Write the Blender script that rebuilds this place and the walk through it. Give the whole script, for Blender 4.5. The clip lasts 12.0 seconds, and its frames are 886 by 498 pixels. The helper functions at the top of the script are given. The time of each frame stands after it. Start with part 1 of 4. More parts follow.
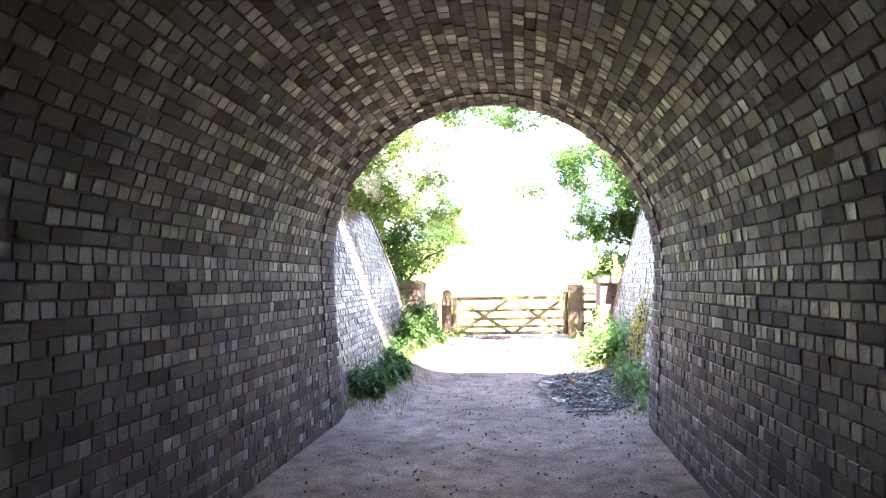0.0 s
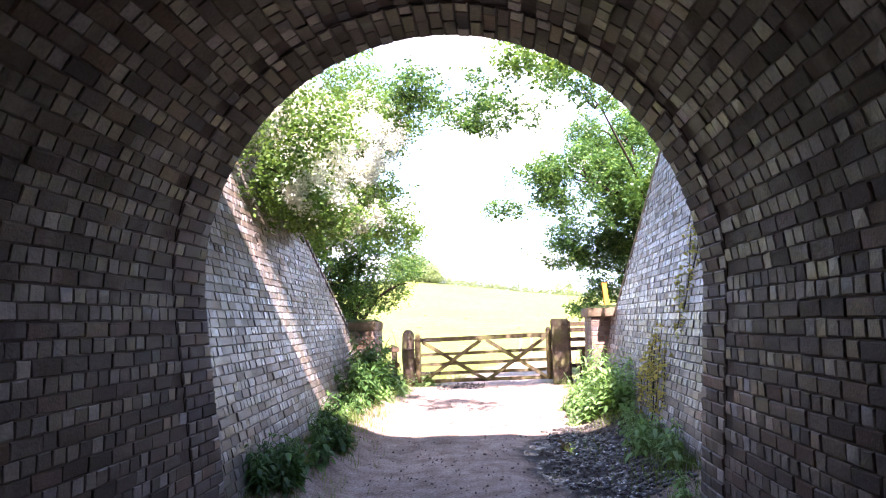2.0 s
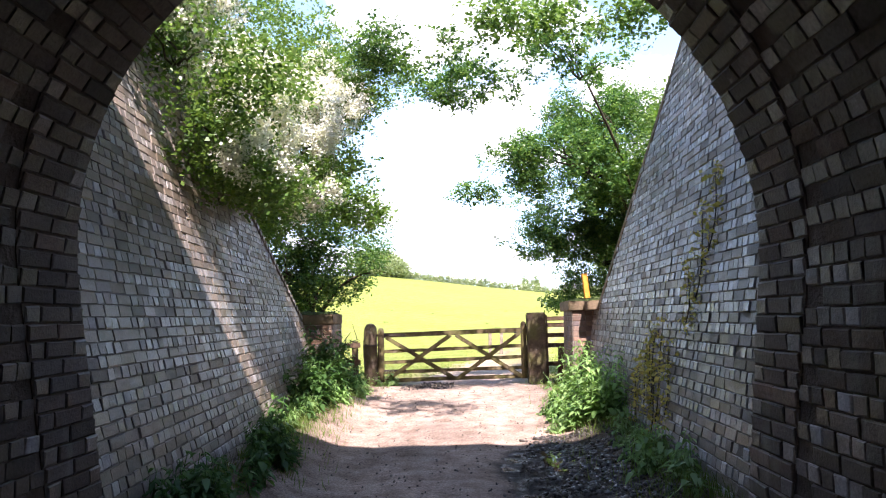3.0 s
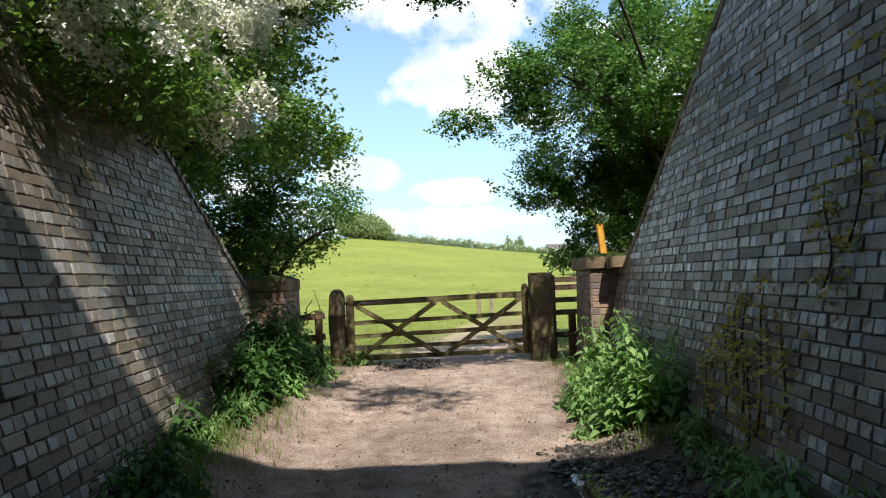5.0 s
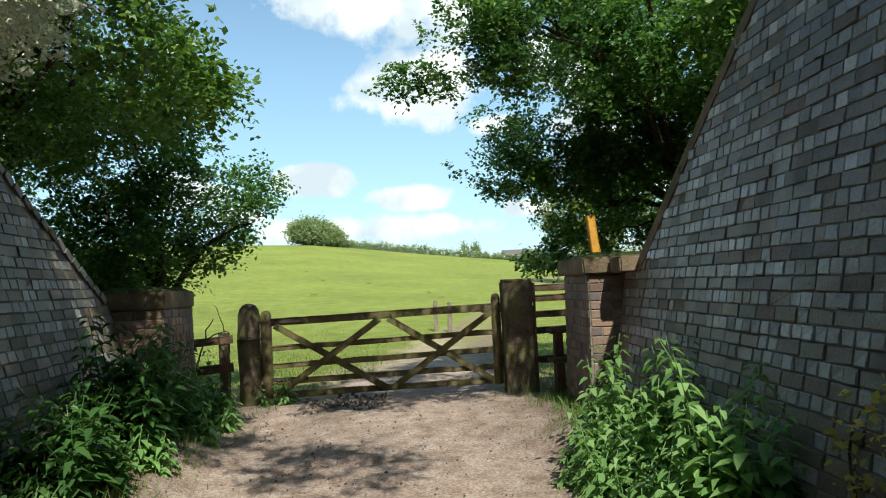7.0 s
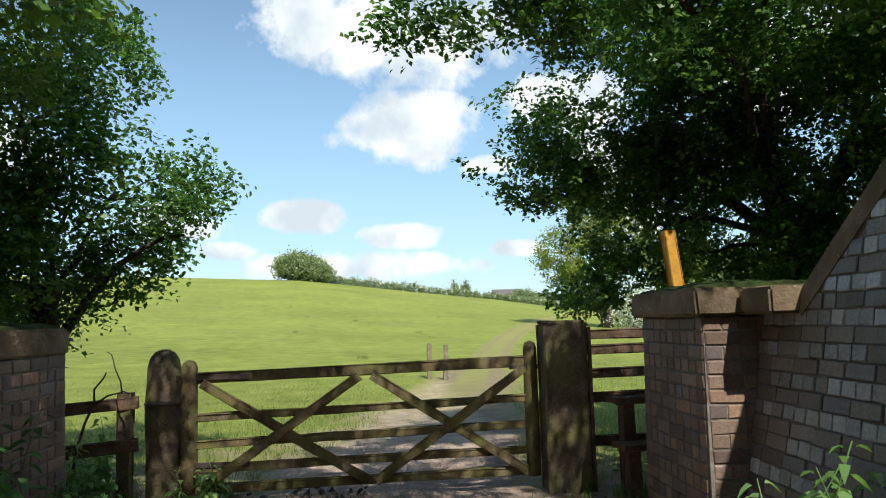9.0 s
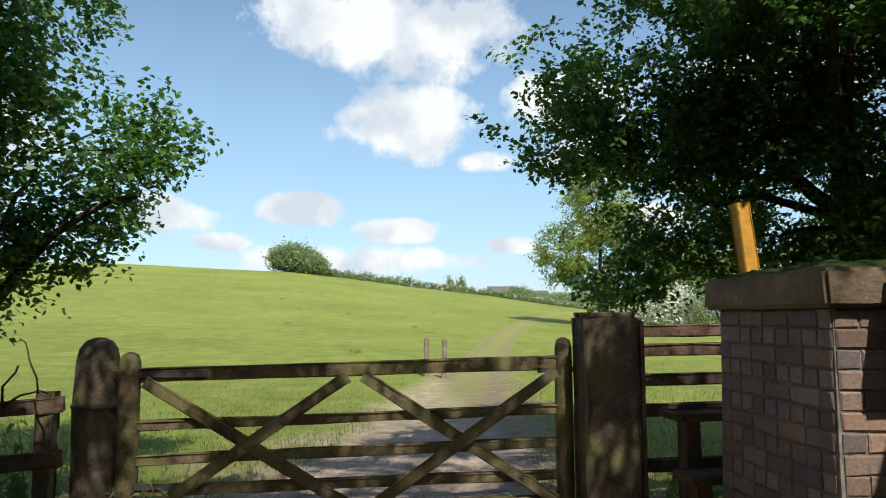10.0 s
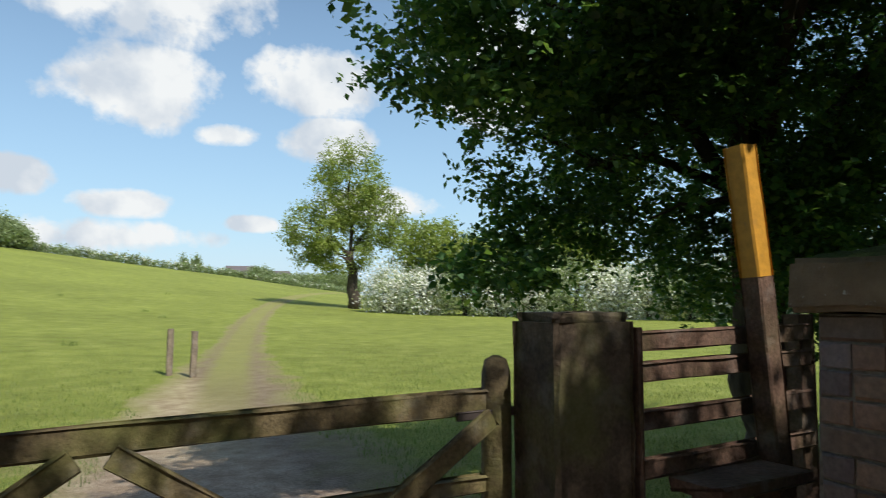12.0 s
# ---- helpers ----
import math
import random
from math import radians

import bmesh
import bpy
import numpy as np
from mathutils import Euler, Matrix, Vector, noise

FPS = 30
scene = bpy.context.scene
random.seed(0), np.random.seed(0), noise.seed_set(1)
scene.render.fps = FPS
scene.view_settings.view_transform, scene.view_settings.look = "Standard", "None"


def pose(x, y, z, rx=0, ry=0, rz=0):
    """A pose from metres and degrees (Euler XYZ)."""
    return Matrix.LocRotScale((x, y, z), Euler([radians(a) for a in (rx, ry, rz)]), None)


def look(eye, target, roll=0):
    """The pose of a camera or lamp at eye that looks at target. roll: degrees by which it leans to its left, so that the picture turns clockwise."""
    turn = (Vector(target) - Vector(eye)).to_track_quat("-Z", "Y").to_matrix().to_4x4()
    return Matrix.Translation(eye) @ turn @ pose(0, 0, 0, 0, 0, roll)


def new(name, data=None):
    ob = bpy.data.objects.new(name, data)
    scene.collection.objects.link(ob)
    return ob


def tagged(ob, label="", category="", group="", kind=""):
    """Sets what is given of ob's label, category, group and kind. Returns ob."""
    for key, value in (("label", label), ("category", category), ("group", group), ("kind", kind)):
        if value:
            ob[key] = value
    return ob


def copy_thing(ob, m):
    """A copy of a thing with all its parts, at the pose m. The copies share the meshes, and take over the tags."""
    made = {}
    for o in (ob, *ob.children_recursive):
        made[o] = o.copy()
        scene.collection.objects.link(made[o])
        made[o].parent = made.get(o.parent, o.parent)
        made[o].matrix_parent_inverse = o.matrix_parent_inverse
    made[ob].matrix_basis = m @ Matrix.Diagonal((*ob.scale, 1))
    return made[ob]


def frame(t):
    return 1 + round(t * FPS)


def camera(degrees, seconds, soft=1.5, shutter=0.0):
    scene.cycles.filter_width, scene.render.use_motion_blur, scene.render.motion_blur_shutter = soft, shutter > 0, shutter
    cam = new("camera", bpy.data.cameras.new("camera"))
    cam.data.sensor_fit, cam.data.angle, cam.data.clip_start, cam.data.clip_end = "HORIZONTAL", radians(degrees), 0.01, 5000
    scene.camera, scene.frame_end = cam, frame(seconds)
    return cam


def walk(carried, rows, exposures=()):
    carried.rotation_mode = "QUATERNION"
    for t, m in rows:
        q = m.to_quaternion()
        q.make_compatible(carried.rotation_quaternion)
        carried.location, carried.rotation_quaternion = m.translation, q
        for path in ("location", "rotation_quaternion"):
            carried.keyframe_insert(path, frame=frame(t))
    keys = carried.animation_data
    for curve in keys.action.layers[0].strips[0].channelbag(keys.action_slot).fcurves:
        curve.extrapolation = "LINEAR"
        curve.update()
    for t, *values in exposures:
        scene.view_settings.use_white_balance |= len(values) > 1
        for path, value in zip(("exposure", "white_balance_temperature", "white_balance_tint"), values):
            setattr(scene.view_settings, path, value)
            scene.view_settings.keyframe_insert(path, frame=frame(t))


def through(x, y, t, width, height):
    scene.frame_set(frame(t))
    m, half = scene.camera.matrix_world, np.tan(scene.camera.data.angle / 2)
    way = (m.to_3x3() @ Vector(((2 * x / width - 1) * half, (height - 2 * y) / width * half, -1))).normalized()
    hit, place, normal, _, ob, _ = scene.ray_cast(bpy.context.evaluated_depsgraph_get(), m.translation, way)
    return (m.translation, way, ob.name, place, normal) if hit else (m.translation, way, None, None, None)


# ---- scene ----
cam = camera(64.9, 12.0, soft=1.1, shutter=0.1)
METRES, EYE, TILT, LEAN, TURN = 14.4, 1.5, 2.7, 0.0, 6.5
ROWS = [
    (0.0, 0.0, 0.0, 0.0, 0.0, 0.0, -0.0),
    (0.5, 0.005, 0.0449, -0.0055, -0.37, -0.12, 0.0),
    (1.0, 0.0119, 0.0895, -0.007, -0.56, 1.39, 0.11),
    (1.5, 0.0143, 0.132, -0.0087, -1.11, 2.4, 1.36),
    (2.0, 0.0183, 0.1758, -0.0118, -2.25, 3.28, 1.54),
    (2.5, 0.0194, 0.2181, -0.0166, -3.79, 3.04, 1.29),
    (4.5, 0.0344, 0.3872, -0.0227, -6.62, 1.34, 0.95),
    (5.0, 0.0373, 0.4281, -0.0254, -6.35, -0.31, 1.84),
    (5.5, 0.0446, 0.4677, -0.0254, -5.13, -0.14, 2.14),
    (6.0, 0.0459, 0.5071, -0.0261, -4.6, 0.43, 2.42),
    (6.5, 0.0549, 0.5489, -0.0299, -6.04, 0.57, 2.15),
    (7.0, 0.0631, 0.5925, -0.0316, -9.99, 0.11, 2.25),
    (9.0, 0.0807, 0.765, -0.0381, -10.91, 3.26, 1.07),
    (9.5, 0.0821, 0.8038, -0.0411, -10.53, 3.19, 0.84),
    (10.0, 0.0882, 0.8442, -0.0448, -11.32, 2.92, -0.29),
    (10.5, 0.0925, 0.8846, -0.0432, -17.75, 3.16, -0.6),
    (11.0, 0.0938, 0.9211, -0.0443, -19.72, 3.39, -0.65),
    (11.5, 0.0922, 0.9578, -0.0443, -18.02, 3.63, -0.79),
    (12.0, 0.0943, 0.9916, -0.0462, -32.41, 1.63, -1.23),
]
EXPOSURES = [(0.0, 3.95, 6300, 34), (1.0, 3.5, 6300, 36), (1.5, 3.15, 6300, 38), (2.0, 2.7, 6300, 38), (2.5, 2.35, 6300, 36), (2.7, 2.05, 6350, 32), (4.3, 0.95, 6500, 12), (4.6, 0.72, 6500, 10), (5.2, 0.55, 6500, 8), (6.0, 0.45, 6450, 2), (7.0, 0.35, 6400, 0), (9.0, 0.25, 6450, 5), (12.0, 0.0, 6450, 8)]
walk(cam, [(t, pose(0, 0, EYE, TILT, LEAN, TURN) @ pose(METRES * x, METRES * y, METRES * z, 90 + pitch, roll, yaw)) for t, x, y, z, yaw, pitch, roll in ROWS], EXPOSURES)

# ---- plan (metres) ----
CX, RAD, SPRING = -0.33, 1.63, 1.58          # tunnel axis, radius and springing height
BACK = -14.0                                  # far portal behind the walker
TOP = 7.5                                    # top of the parapet
FACE0, FBAT = 7.5, 0.26                      # portal face: y = FACE0 - FBAT * z
RW = (1.41, 0.02, 0.18)                      # right wing face: x = a + b*y + c*z
LW = (-1.527, -0.0537, -0.2538)
def r_slope(y): return max(1.46, min(TOP, 1.50 + (14.52 - y) * 0.96))
def l_slope(y): return max(1.32, min(TOP, 1.40 + (14.90 - y) * 0.78))
def sstep(a, b, v):
    k = min(1.0, max(0.0, (v - a) / (b - a)))
    return k * k * (3 - 2 * k)
CREST = [(-80, 5.6), (-28, 4.12), (-18, 4.06), (-7, 3.76), (3, 2.43), (9, 1.7), (14, 0.9), (19, 0.2), (24, -0.2), (40, -0.4), (80, -0.5)]
def crest(az):
    if az <= CREST[0][0]: return CREST[0][1]
    for (a, e), (b, f) in zip(CREST, CREST[1:]):
        if az <= b: return e + (f - e) * (az - a) / (b - a)
    return CREST[-1][1]
def ground_z(x, y):
    """Height of the ground: level track, a slight rise to the gate, then the field climbing to its crest."""
    z = 0.2 * sstep(10.5, 16.0, y)
    z -= 0.12 * sstep(17.5, 24, y)
    if y < 15 and y > 7.2:
        k = sstep(7.2, 8.2, y) * (1 - sstep(14, 15, y))
        z += k * 0.2 * (1 - sstep(0.15, 0.75, x + 2.15)) + k * 0.2 * sstep(0.95, 1.6, x)
    z += 0.018 * noise.noise((x * 1.3, y * 1.3, 0)) + 0.004 * noise.noise((x * 4, y * 4, 3))
    if -6 < y < 18 and -2.2 < x < 1.6:
        z -= 0.03 * (math.exp(-((x - CX - 0.75) / 0.22) ** 2) + math.exp(-((x - CX + 0.75) / 0.22) ** 2))
    if y > 18:
        dx, dy = x + 0.2, y - 13.0
        r, az = math.hypot(dx, dy), math.degrees(math.atan2(dx, dy))
        rise = 1.5 + 140 * math.tan(radians(crest(az))) - 0.1
        s = sstep(0, 1, max(0, (r - 8) / 132) ** 0.85 * 0.5) * 2 if r < 140 else 1.0 - min(1.0, (r - 140) / 300) * 0.5
        z += rise * s
    return z

# ---- world, sun ----
SUN = Vector((0.165, -0.62, 0.77)).normalized()
elev = math.asin(SUN.z)
world = bpy.data.worlds.new("sky")
scene.world = world
world.use_nodes = True
wn, wl = world.node_tree.nodes, world.node_tree.links
wn.clear()
sky = wn.new("ShaderNodeTexSky")
sky.sky_type, sky.sun_disc, sky.sun_elevation, sky.sun_rotation = "NISHITA", False, elev, math.atan2(SUN.x, SUN.y)
sky.air_density, sky.dust_density, sky.ozone_density = 1.3, 0.3, 2.5
SKY = 0.12
coord = wn.new("ShaderNodeTexCoord")
def wmath(op, a, b=None):
    n = wn.new("ShaderNodeMath"); n.operation = op
    for i, v in enumerate((a, b)):
        if v is None: continue
        if isinstance(v, (int, float)): n.inputs[i].default_value = v
        else: wl.new(v, n.inputs[i])
    return n.outputs[0]
cn = wn.new("ShaderNodeTexNoise"); cn.inputs["Scale"].default_value = 9; cn.inputs["Detail"].default_value = 9; cn.inputs["Roughness"].default_value = 0.62
wl.new(coord.outputs["Generated"], cn.inputs["Vector"])
# cumulus banks: azimuth, elevation, half width, half height (degrees)
BANKS = [(0.8, 22.9, 11.5, 4.0), (-5.5, 24.5, 5.5, 3.0), (1.4, 15.8, 6.4, 3.2), (-6.7, 8.6, 3.4, 1.4), (1.1, 7.0, 3.8, 1.2), (16.0, 17.4, 6.0, 2.8), (8.8, 12.7, 2.6, 1.0), (16.5, 12.4, 4.2, 1.9), (10.7, 5.8, 2.3, 0.7),
         (-16.7, 7.9, 4.2, 1.8), (-13.4, 5.9, 2.8, 0.9), (-2.0, 4.5, 10.2, 1.5), (20, 7.5, 6, 1.5), (-32, 13, 8, 3), (32, 18, 9, 5),
         (50, 30, 14, 6), (-60, 25, 15, 6), (120, 30, 20, 8), (180, 25, 25, 8), (-120, 35, 22, 9), (-12, 45, 12, 6), (25, 42, 9, 5)]
sep = wn.new("ShaderNodeSeparateXYZ"); wl.new(coord.outputs["Generated"], sep.inputs[0])
az_n = wmath("MULTIPLY", wmath("ARCTAN2", sep.outputs[0], sep.outputs[1]), 57.2958)
el_n = wmath("MULTIPLY", wmath("ARCSINE", sep.outputs[2]), 57.2958)
field = None
for a, e, w, h in BANKS:
    u = wmath("MULTIPLY", wmath("SUBTRACT", az_n, a), 1 / w)
    v = wmath("MULTIPLY", wmath("SUBTRACT", el_n, e), 1 / h)
    d = wmath("SUBTRACT", 1.0, wmath("ADD", wmath("MULTIPLY", u, u), wmath("MULTIPLY", v, v)))
    field = d if field is None else wmath("MAXIMUM", field, d)
field = wmath("MAXIMUM", field, -1.5)
dens = wmath("ADD", wmath("MULTIPLY", field, 0.75), wmath("MULTIPLY", wmath("SUBTRACT", cn.outputs[0], 0.5), 2.9))
ramp = wn.new("ShaderNodeValToRGB"); wl.new(dens, ramp.inputs[0])
ramp.color_ramp.elements[0].position, ramp.color_ramp.elements[1].position = 0.0, 0.42
cn2 = wn.new("ShaderNodeTexNoise"); cn2.inputs["Scale"].default_value = 14; cn2.inputs["Detail"].default_value = 6
wl.new(coord.outputs["Generated"], cn2.inputs["Vector"])
shade = wn.new("ShaderNodeValToRGB"); wl.new(cn2.outputs[0], shade.inputs[0])
shade.color_ramp.elements[0].position, shade.color_ramp.elements[0].color = 0.36, (5.2, 5.7, 6.4, 1)
shade.color_ramp.elements[1].position, shade.color_ramp.elements[1].color = 0.56, (7.5, 7.6, 7.7, 1)
haze = wn.new("ShaderNodeMix"); haze.data_type = "RGBA"
hz = wn.new("ShaderNodeMapRange"); wl.new(el_n, hz.inputs[0])
hz.inputs[1].default_value, hz.inputs[2].default_value, hz.inputs[3].default_value, hz.inputs[4].default_value = -2, 27, 0.7, 0.05
wl.new(hz.outputs[0], haze.inputs["Factor"]); wl.new(sky.outputs[0], haze.inputs["A"]); haze.inputs["B"].default_value = (3.7, 6.1, 9.0, 1)
mixc = wn.new("ShaderNodeMix"); mixc.data_type = "RGBA"
wl.new(ramp.outputs[0], mixc.inputs["Factor"]); wl.new(haze.outputs["Result"], mixc.inputs["A"]); wl.new(shade.outputs[0], mixc.inputs["B"])
bg = wn.new("ShaderNodeBackground"); bg.inputs[1].default_value = SKY
wl.new(mixc.outputs["Result"], bg.inputs[0])
wo = wn.new("ShaderNodeOutputWorld"); wl.new(bg.outputs[0], wo.inputs[0])
sun = new("sun", bpy.data.lights.new("sun", "SUN"))
sun.data.energy, sun.data.angle, sun.data.color = 5.0, radians(0.53), (1.0, 0.95, 0.87)
sun.matrix_world = look(SUN * 50, (0, 0, 0))

# ---- materials ----
class Mat:
    """A small node-graph builder."""
    def __init__(self, name, rough=0.7, spec=0.4):
        self.m = bpy.data.materials.new(name); self.m.use_nodes = True
        self.t = self.m.node_tree; self.p = self.t.nodes["Principled BSDF"]
        self.p.inputs["Roughness"].default_value = rough
        self.p.inputs["Specular IOR Level"].default_value = spec
        self.co = self.t.nodes.new("ShaderNodeTexCoord")
        self.geo = self.t.nodes.new("ShaderNodeNewGeometry")
    def put(self, v, sock):
        if isinstance(v, (int, float)): sock.default_value = v
        elif isinstance(v, tuple): sock.default_value = (*v, 1) if len(v) == 3 and len(sock.default_value) == 4 else v
        else: self.t.links.new(v, sock)
    def noise(self, scale, detail=4, stretch=None, rough=0.55, world=True):
        n = self.t.nodes.new("ShaderNodeTexNoise"); n.inputs["Scale"].default_value = scale; n.inputs["Detail"].default_value = detail; n.inputs["Roughness"].default_value = rough
        src = self.geo.outputs["Position"] if world else self.co.outputs["Object"]
        if stretch:
            mp = self.t.nodes.new("ShaderNodeMapping"); mp.inputs["Scale"].default_value = stretch
            self.t.links.new(src, mp.inputs[0]); src = mp.outputs[0]
        self.t.links.new(src, n.inputs["Vector"])
        return n.outputs[0]
    def ramp(self, v, *stops):
        r = self.t.nodes.new("ShaderNodeValToRGB"); e = r.color_ramp.elements
        while len(e) < len(stops): e.new(0.5)
        for k, (p, c) in zip(e, stops): k.position, k.color = p, (*c, 1) if isinstance(c, tuple) else (c, c, c, 1)
        self.put(v, r.inputs[0]); return r.outputs[0]
    def mix(self, f, a, b, blend="MIX"):
        n = self.t.nodes.new("ShaderNodeMix"); n.data_type = "RGBA"; n.blend_type = blend
        self.put(f, n.inputs["Factor"]); self.put(a, n.inputs["A"]); self.put(b, n.inputs["B"]); return n.outputs["Result"]
    def math(self, op, a, b=0.0):
        n = self.t.nodes.new("ShaderNodeMath"); n.operation = op; self.put(a, n.inputs[0]); self.put(b, n.inputs[1]); return n.outputs[0]
    def axis(self, i):
        s = self.t.nodes.new("ShaderNodeSeparateXYZ"); self.t.links.new(self.geo.outputs["Position"], s.inputs[0]); return s.outputs[i]
    def island(self): return self.geo.outputs["Random Per Island"]
    def object_random(self):
        return self.t.nodes.new("ShaderNodeObjectInfo").outputs["Random"]
    def bump(self, v, strength=0.4, dist=0.01):
        b = self.t.nodes.new("ShaderNodeBump"); b.inputs["Strength"].default_value, b.inputs["Distance"].default_value = strength, dist
        self.put(v, b.inputs["Height"]); self.t.links.new(b.outputs[0], self.p.inputs["Normal"]); return self
    def color(self, c): self.put(c, self.p.inputs["Base Color"]); return self
    def rough(self, v): self.put(v, self.p.inputs["Roughness"]); return self

def brick_mat(name, piece, tones, moss=0.3, gloss=(0.32, 0.62), soot_amount=0.3, spread=(0.62, 1.25), spec=0.5):
    m = Mat(name, spec=spec)
    rnd = m.object_random() if piece else m.island()
    n = len(tones)
    base = m.ramp(rnd, *[(i / n, t) for i, t in enumerate(tones)])
    r2 = m.math("FRACT", m.math("MULTIPLY", rnd, 17.31))
    base = m.mix(1.0, base, m.ramp(r2, (0, spread[0]), (1, spread[1])), "MULTIPLY")
    base = m.mix(1.0, base, m.ramp(m.noise(55, 5), (0.25, 0.62), (0.75, 1.2)), "MULTIPLY")
    soot = m.ramp(m.noise(0.9, 5), (0.42, 0.0), (0.68, 1.0))
    base = m.mix(m.math("MULTIPLY", soot, soot_amount), base, (0.03, 0.028, 0.027))
    green = m.ramp(m.noise(1.7, 6, (1, 1, 0.45)), (0.5, 0.0), (0.72, 1.0))
    base = m.mix(m.math("MULTIPLY", green, moss), base, (0.07, 0.085, 0.03))
    lime = m.ramp(m.noise(3.1, 7, (1, 1, 0.25)), (0.58, 0.0), (0.74, 1.0))
    base = m.mix(m.math("MULTIPLY", lime, 0.35), base, (0.45, 0.43, 0.4))
    streak = m.ramp(m.noise(2.4, 7, (1, 1, 0.14), 0.6), (0.44, 0.0), (0.66, 1.0))
    base = m.mix(m.math("MULTIPLY", streak, 0.32), base, (0.055, 0.046, 0.038))
    m.color(base)
    m.rough(m.ramp(m.math("FRACT", m.math("MULTIPLY", rnd, 7.77)), (0, gloss[0]), (1, gloss[1])))
    return m.bump(m.noise(70, 6), 0.55, 0.006).m
TONES = [(0.17, 0.135, 0.115), (0.24, 0.19, 0.16), (0.20, 0.185, 0.185), (0.19, 0.14, 0.115), (0.27, 0.23, 0.21), (0.22, 0.17, 0.14), (0.18, 0.165, 0.175), (0.26, 0.20, 0.165)]
HTONES = [(0.44, 0.43, 0.45), (0.27, 0.225, 0.205), (0.52, 0.515, 0.53), (0.37, 0.36, 0.38), (0.23, 0.19, 0.17), (0.56, 0.55, 0.56), (0.46, 0.44, 0.44), (0.30, 0.27, 0.265)]
LTONES = [(0.19, 0.145, 0.105), (0.26, 0.205, 0.155), (0.21, 0.185, 0.165), (0.20, 0.15, 0.11), (0.29, 0.24, 0.19), (0.24, 0.185, 0.14)]
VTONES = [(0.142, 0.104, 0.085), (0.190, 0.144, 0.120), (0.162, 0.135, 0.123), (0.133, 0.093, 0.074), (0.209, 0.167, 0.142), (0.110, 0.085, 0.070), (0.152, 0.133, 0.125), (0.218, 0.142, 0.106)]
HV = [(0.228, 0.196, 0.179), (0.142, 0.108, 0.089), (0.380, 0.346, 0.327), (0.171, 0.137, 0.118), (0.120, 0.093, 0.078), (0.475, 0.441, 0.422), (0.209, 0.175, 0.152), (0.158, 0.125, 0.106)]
LH = [(0.34, 0.31, 0.29), (0.23, 0.185, 0.155), (0.44, 0.41, 0.39), (0.28, 0.24, 0.21), (0.20, 0.155, 0.13), (0.48, 0.455, 0.44), (0.32, 0.28, 0.25), (0.25, 0.21, 0.18)]
M_brick = (brick_mat("brick_piece", True, TONES), brick_mat("header_piece", True, HTONES, 0.15, (0.22, 0.5)))
M_brickj = (brick_mat("brick_joined", False, TONES), brick_mat("header_joined", False, HTONES, 0.15, (0.22, 0.5)))
M_left = (brick_mat("brown_brick_piece", True, LTONES, 0.45), brick_mat("brown_header_piece", True, LH, 0.4, (0.25, 0.55)))
M_leftj = (brick_mat("brown_brick_joined", False, LTONES, 0.45), brick_mat("brown_header_joined", False, LH, 0.4, (0.25, 0.55)))
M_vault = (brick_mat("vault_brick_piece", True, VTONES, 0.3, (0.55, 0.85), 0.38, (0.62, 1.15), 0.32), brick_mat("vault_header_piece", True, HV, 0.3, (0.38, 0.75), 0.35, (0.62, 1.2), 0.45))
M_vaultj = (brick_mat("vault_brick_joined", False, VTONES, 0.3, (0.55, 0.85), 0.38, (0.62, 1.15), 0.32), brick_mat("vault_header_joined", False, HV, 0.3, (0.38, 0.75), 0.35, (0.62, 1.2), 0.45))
PT = [(0.25, 0.15, 0.10), (0.19, 0.125, 0.10), (0.18, 0.14, 0.14), (0.29, 0.18, 0.115), (0.23, 0.155, 0.115)]
M_pier = brick_mat("pier_brick", True, PT, 0.35, (0.6, 0.85))
M_pier = (M_pier, M_pier)
def mortar():
    m = Mat("mortar", 0.95, 0.2)
    c = m.ramp(m.noise(2.2, 5), (0.3, (0.10, 0.082, 0.068)), (0.7, (0.20, 0.168, 0.14)))
    return m.color(m.mix(m.ramp(m.noise(40, 4), (0.3, 0.0), (0.8, 0.5)), c, (0.24, 0.225, 0.2))).bump(m.noise(90, 4), 0.6, 0.006).m
M_mortar = mortar()
def pale_mortar():
    m = Mat("lime_mortar", 0.95, 0.2)
    return m.color(m.ramp(m.noise(25, 5), (0.3, (0.10, 0.085, 0.07)), (0.75, (0.30, 0.27, 0.23)))).bump(m.noise(90, 4), 0.6, 0.005).m
M_lime = pale_mortar()
def sooty_mortar():
    m = Mat("sooty_mortar", 0.95, 0.2)
    return m.color(m.ramp(m.noise(9, 6), (0.3, (0.08, 0.062, 0.05)), (0.7, (0.17, 0.135, 0.11)))).bump(m.noise(60, 5), 0.8, 0.008).m
M_soot = sooty_mortar()
def stone():
    m = Mat("cap_stone", 0.85, 0.3)
    c = m.ramp(m.noise(6, 7), (0.3, (0.12, 0.082, 0.05)), (0.6, (0.21, 0.15, 0.095)), (0.8, (0.28, 0.215, 0.145)))
    c = m.mix(m.ramp(m.noise(30, 3), (0.68, 0.0), (0.74, 0.7)), c, (0.5, 0.48, 0.44))
    c = m.mix(m.ramp(m.noise(2.5, 5), (0.45, 0.0), (0.7, 0.75)), c, (0.05, 0.055, 0.025))
    return m.color(c).bump(m.noise(30, 8), 0.7, 0.015).m
M_stone = stone()
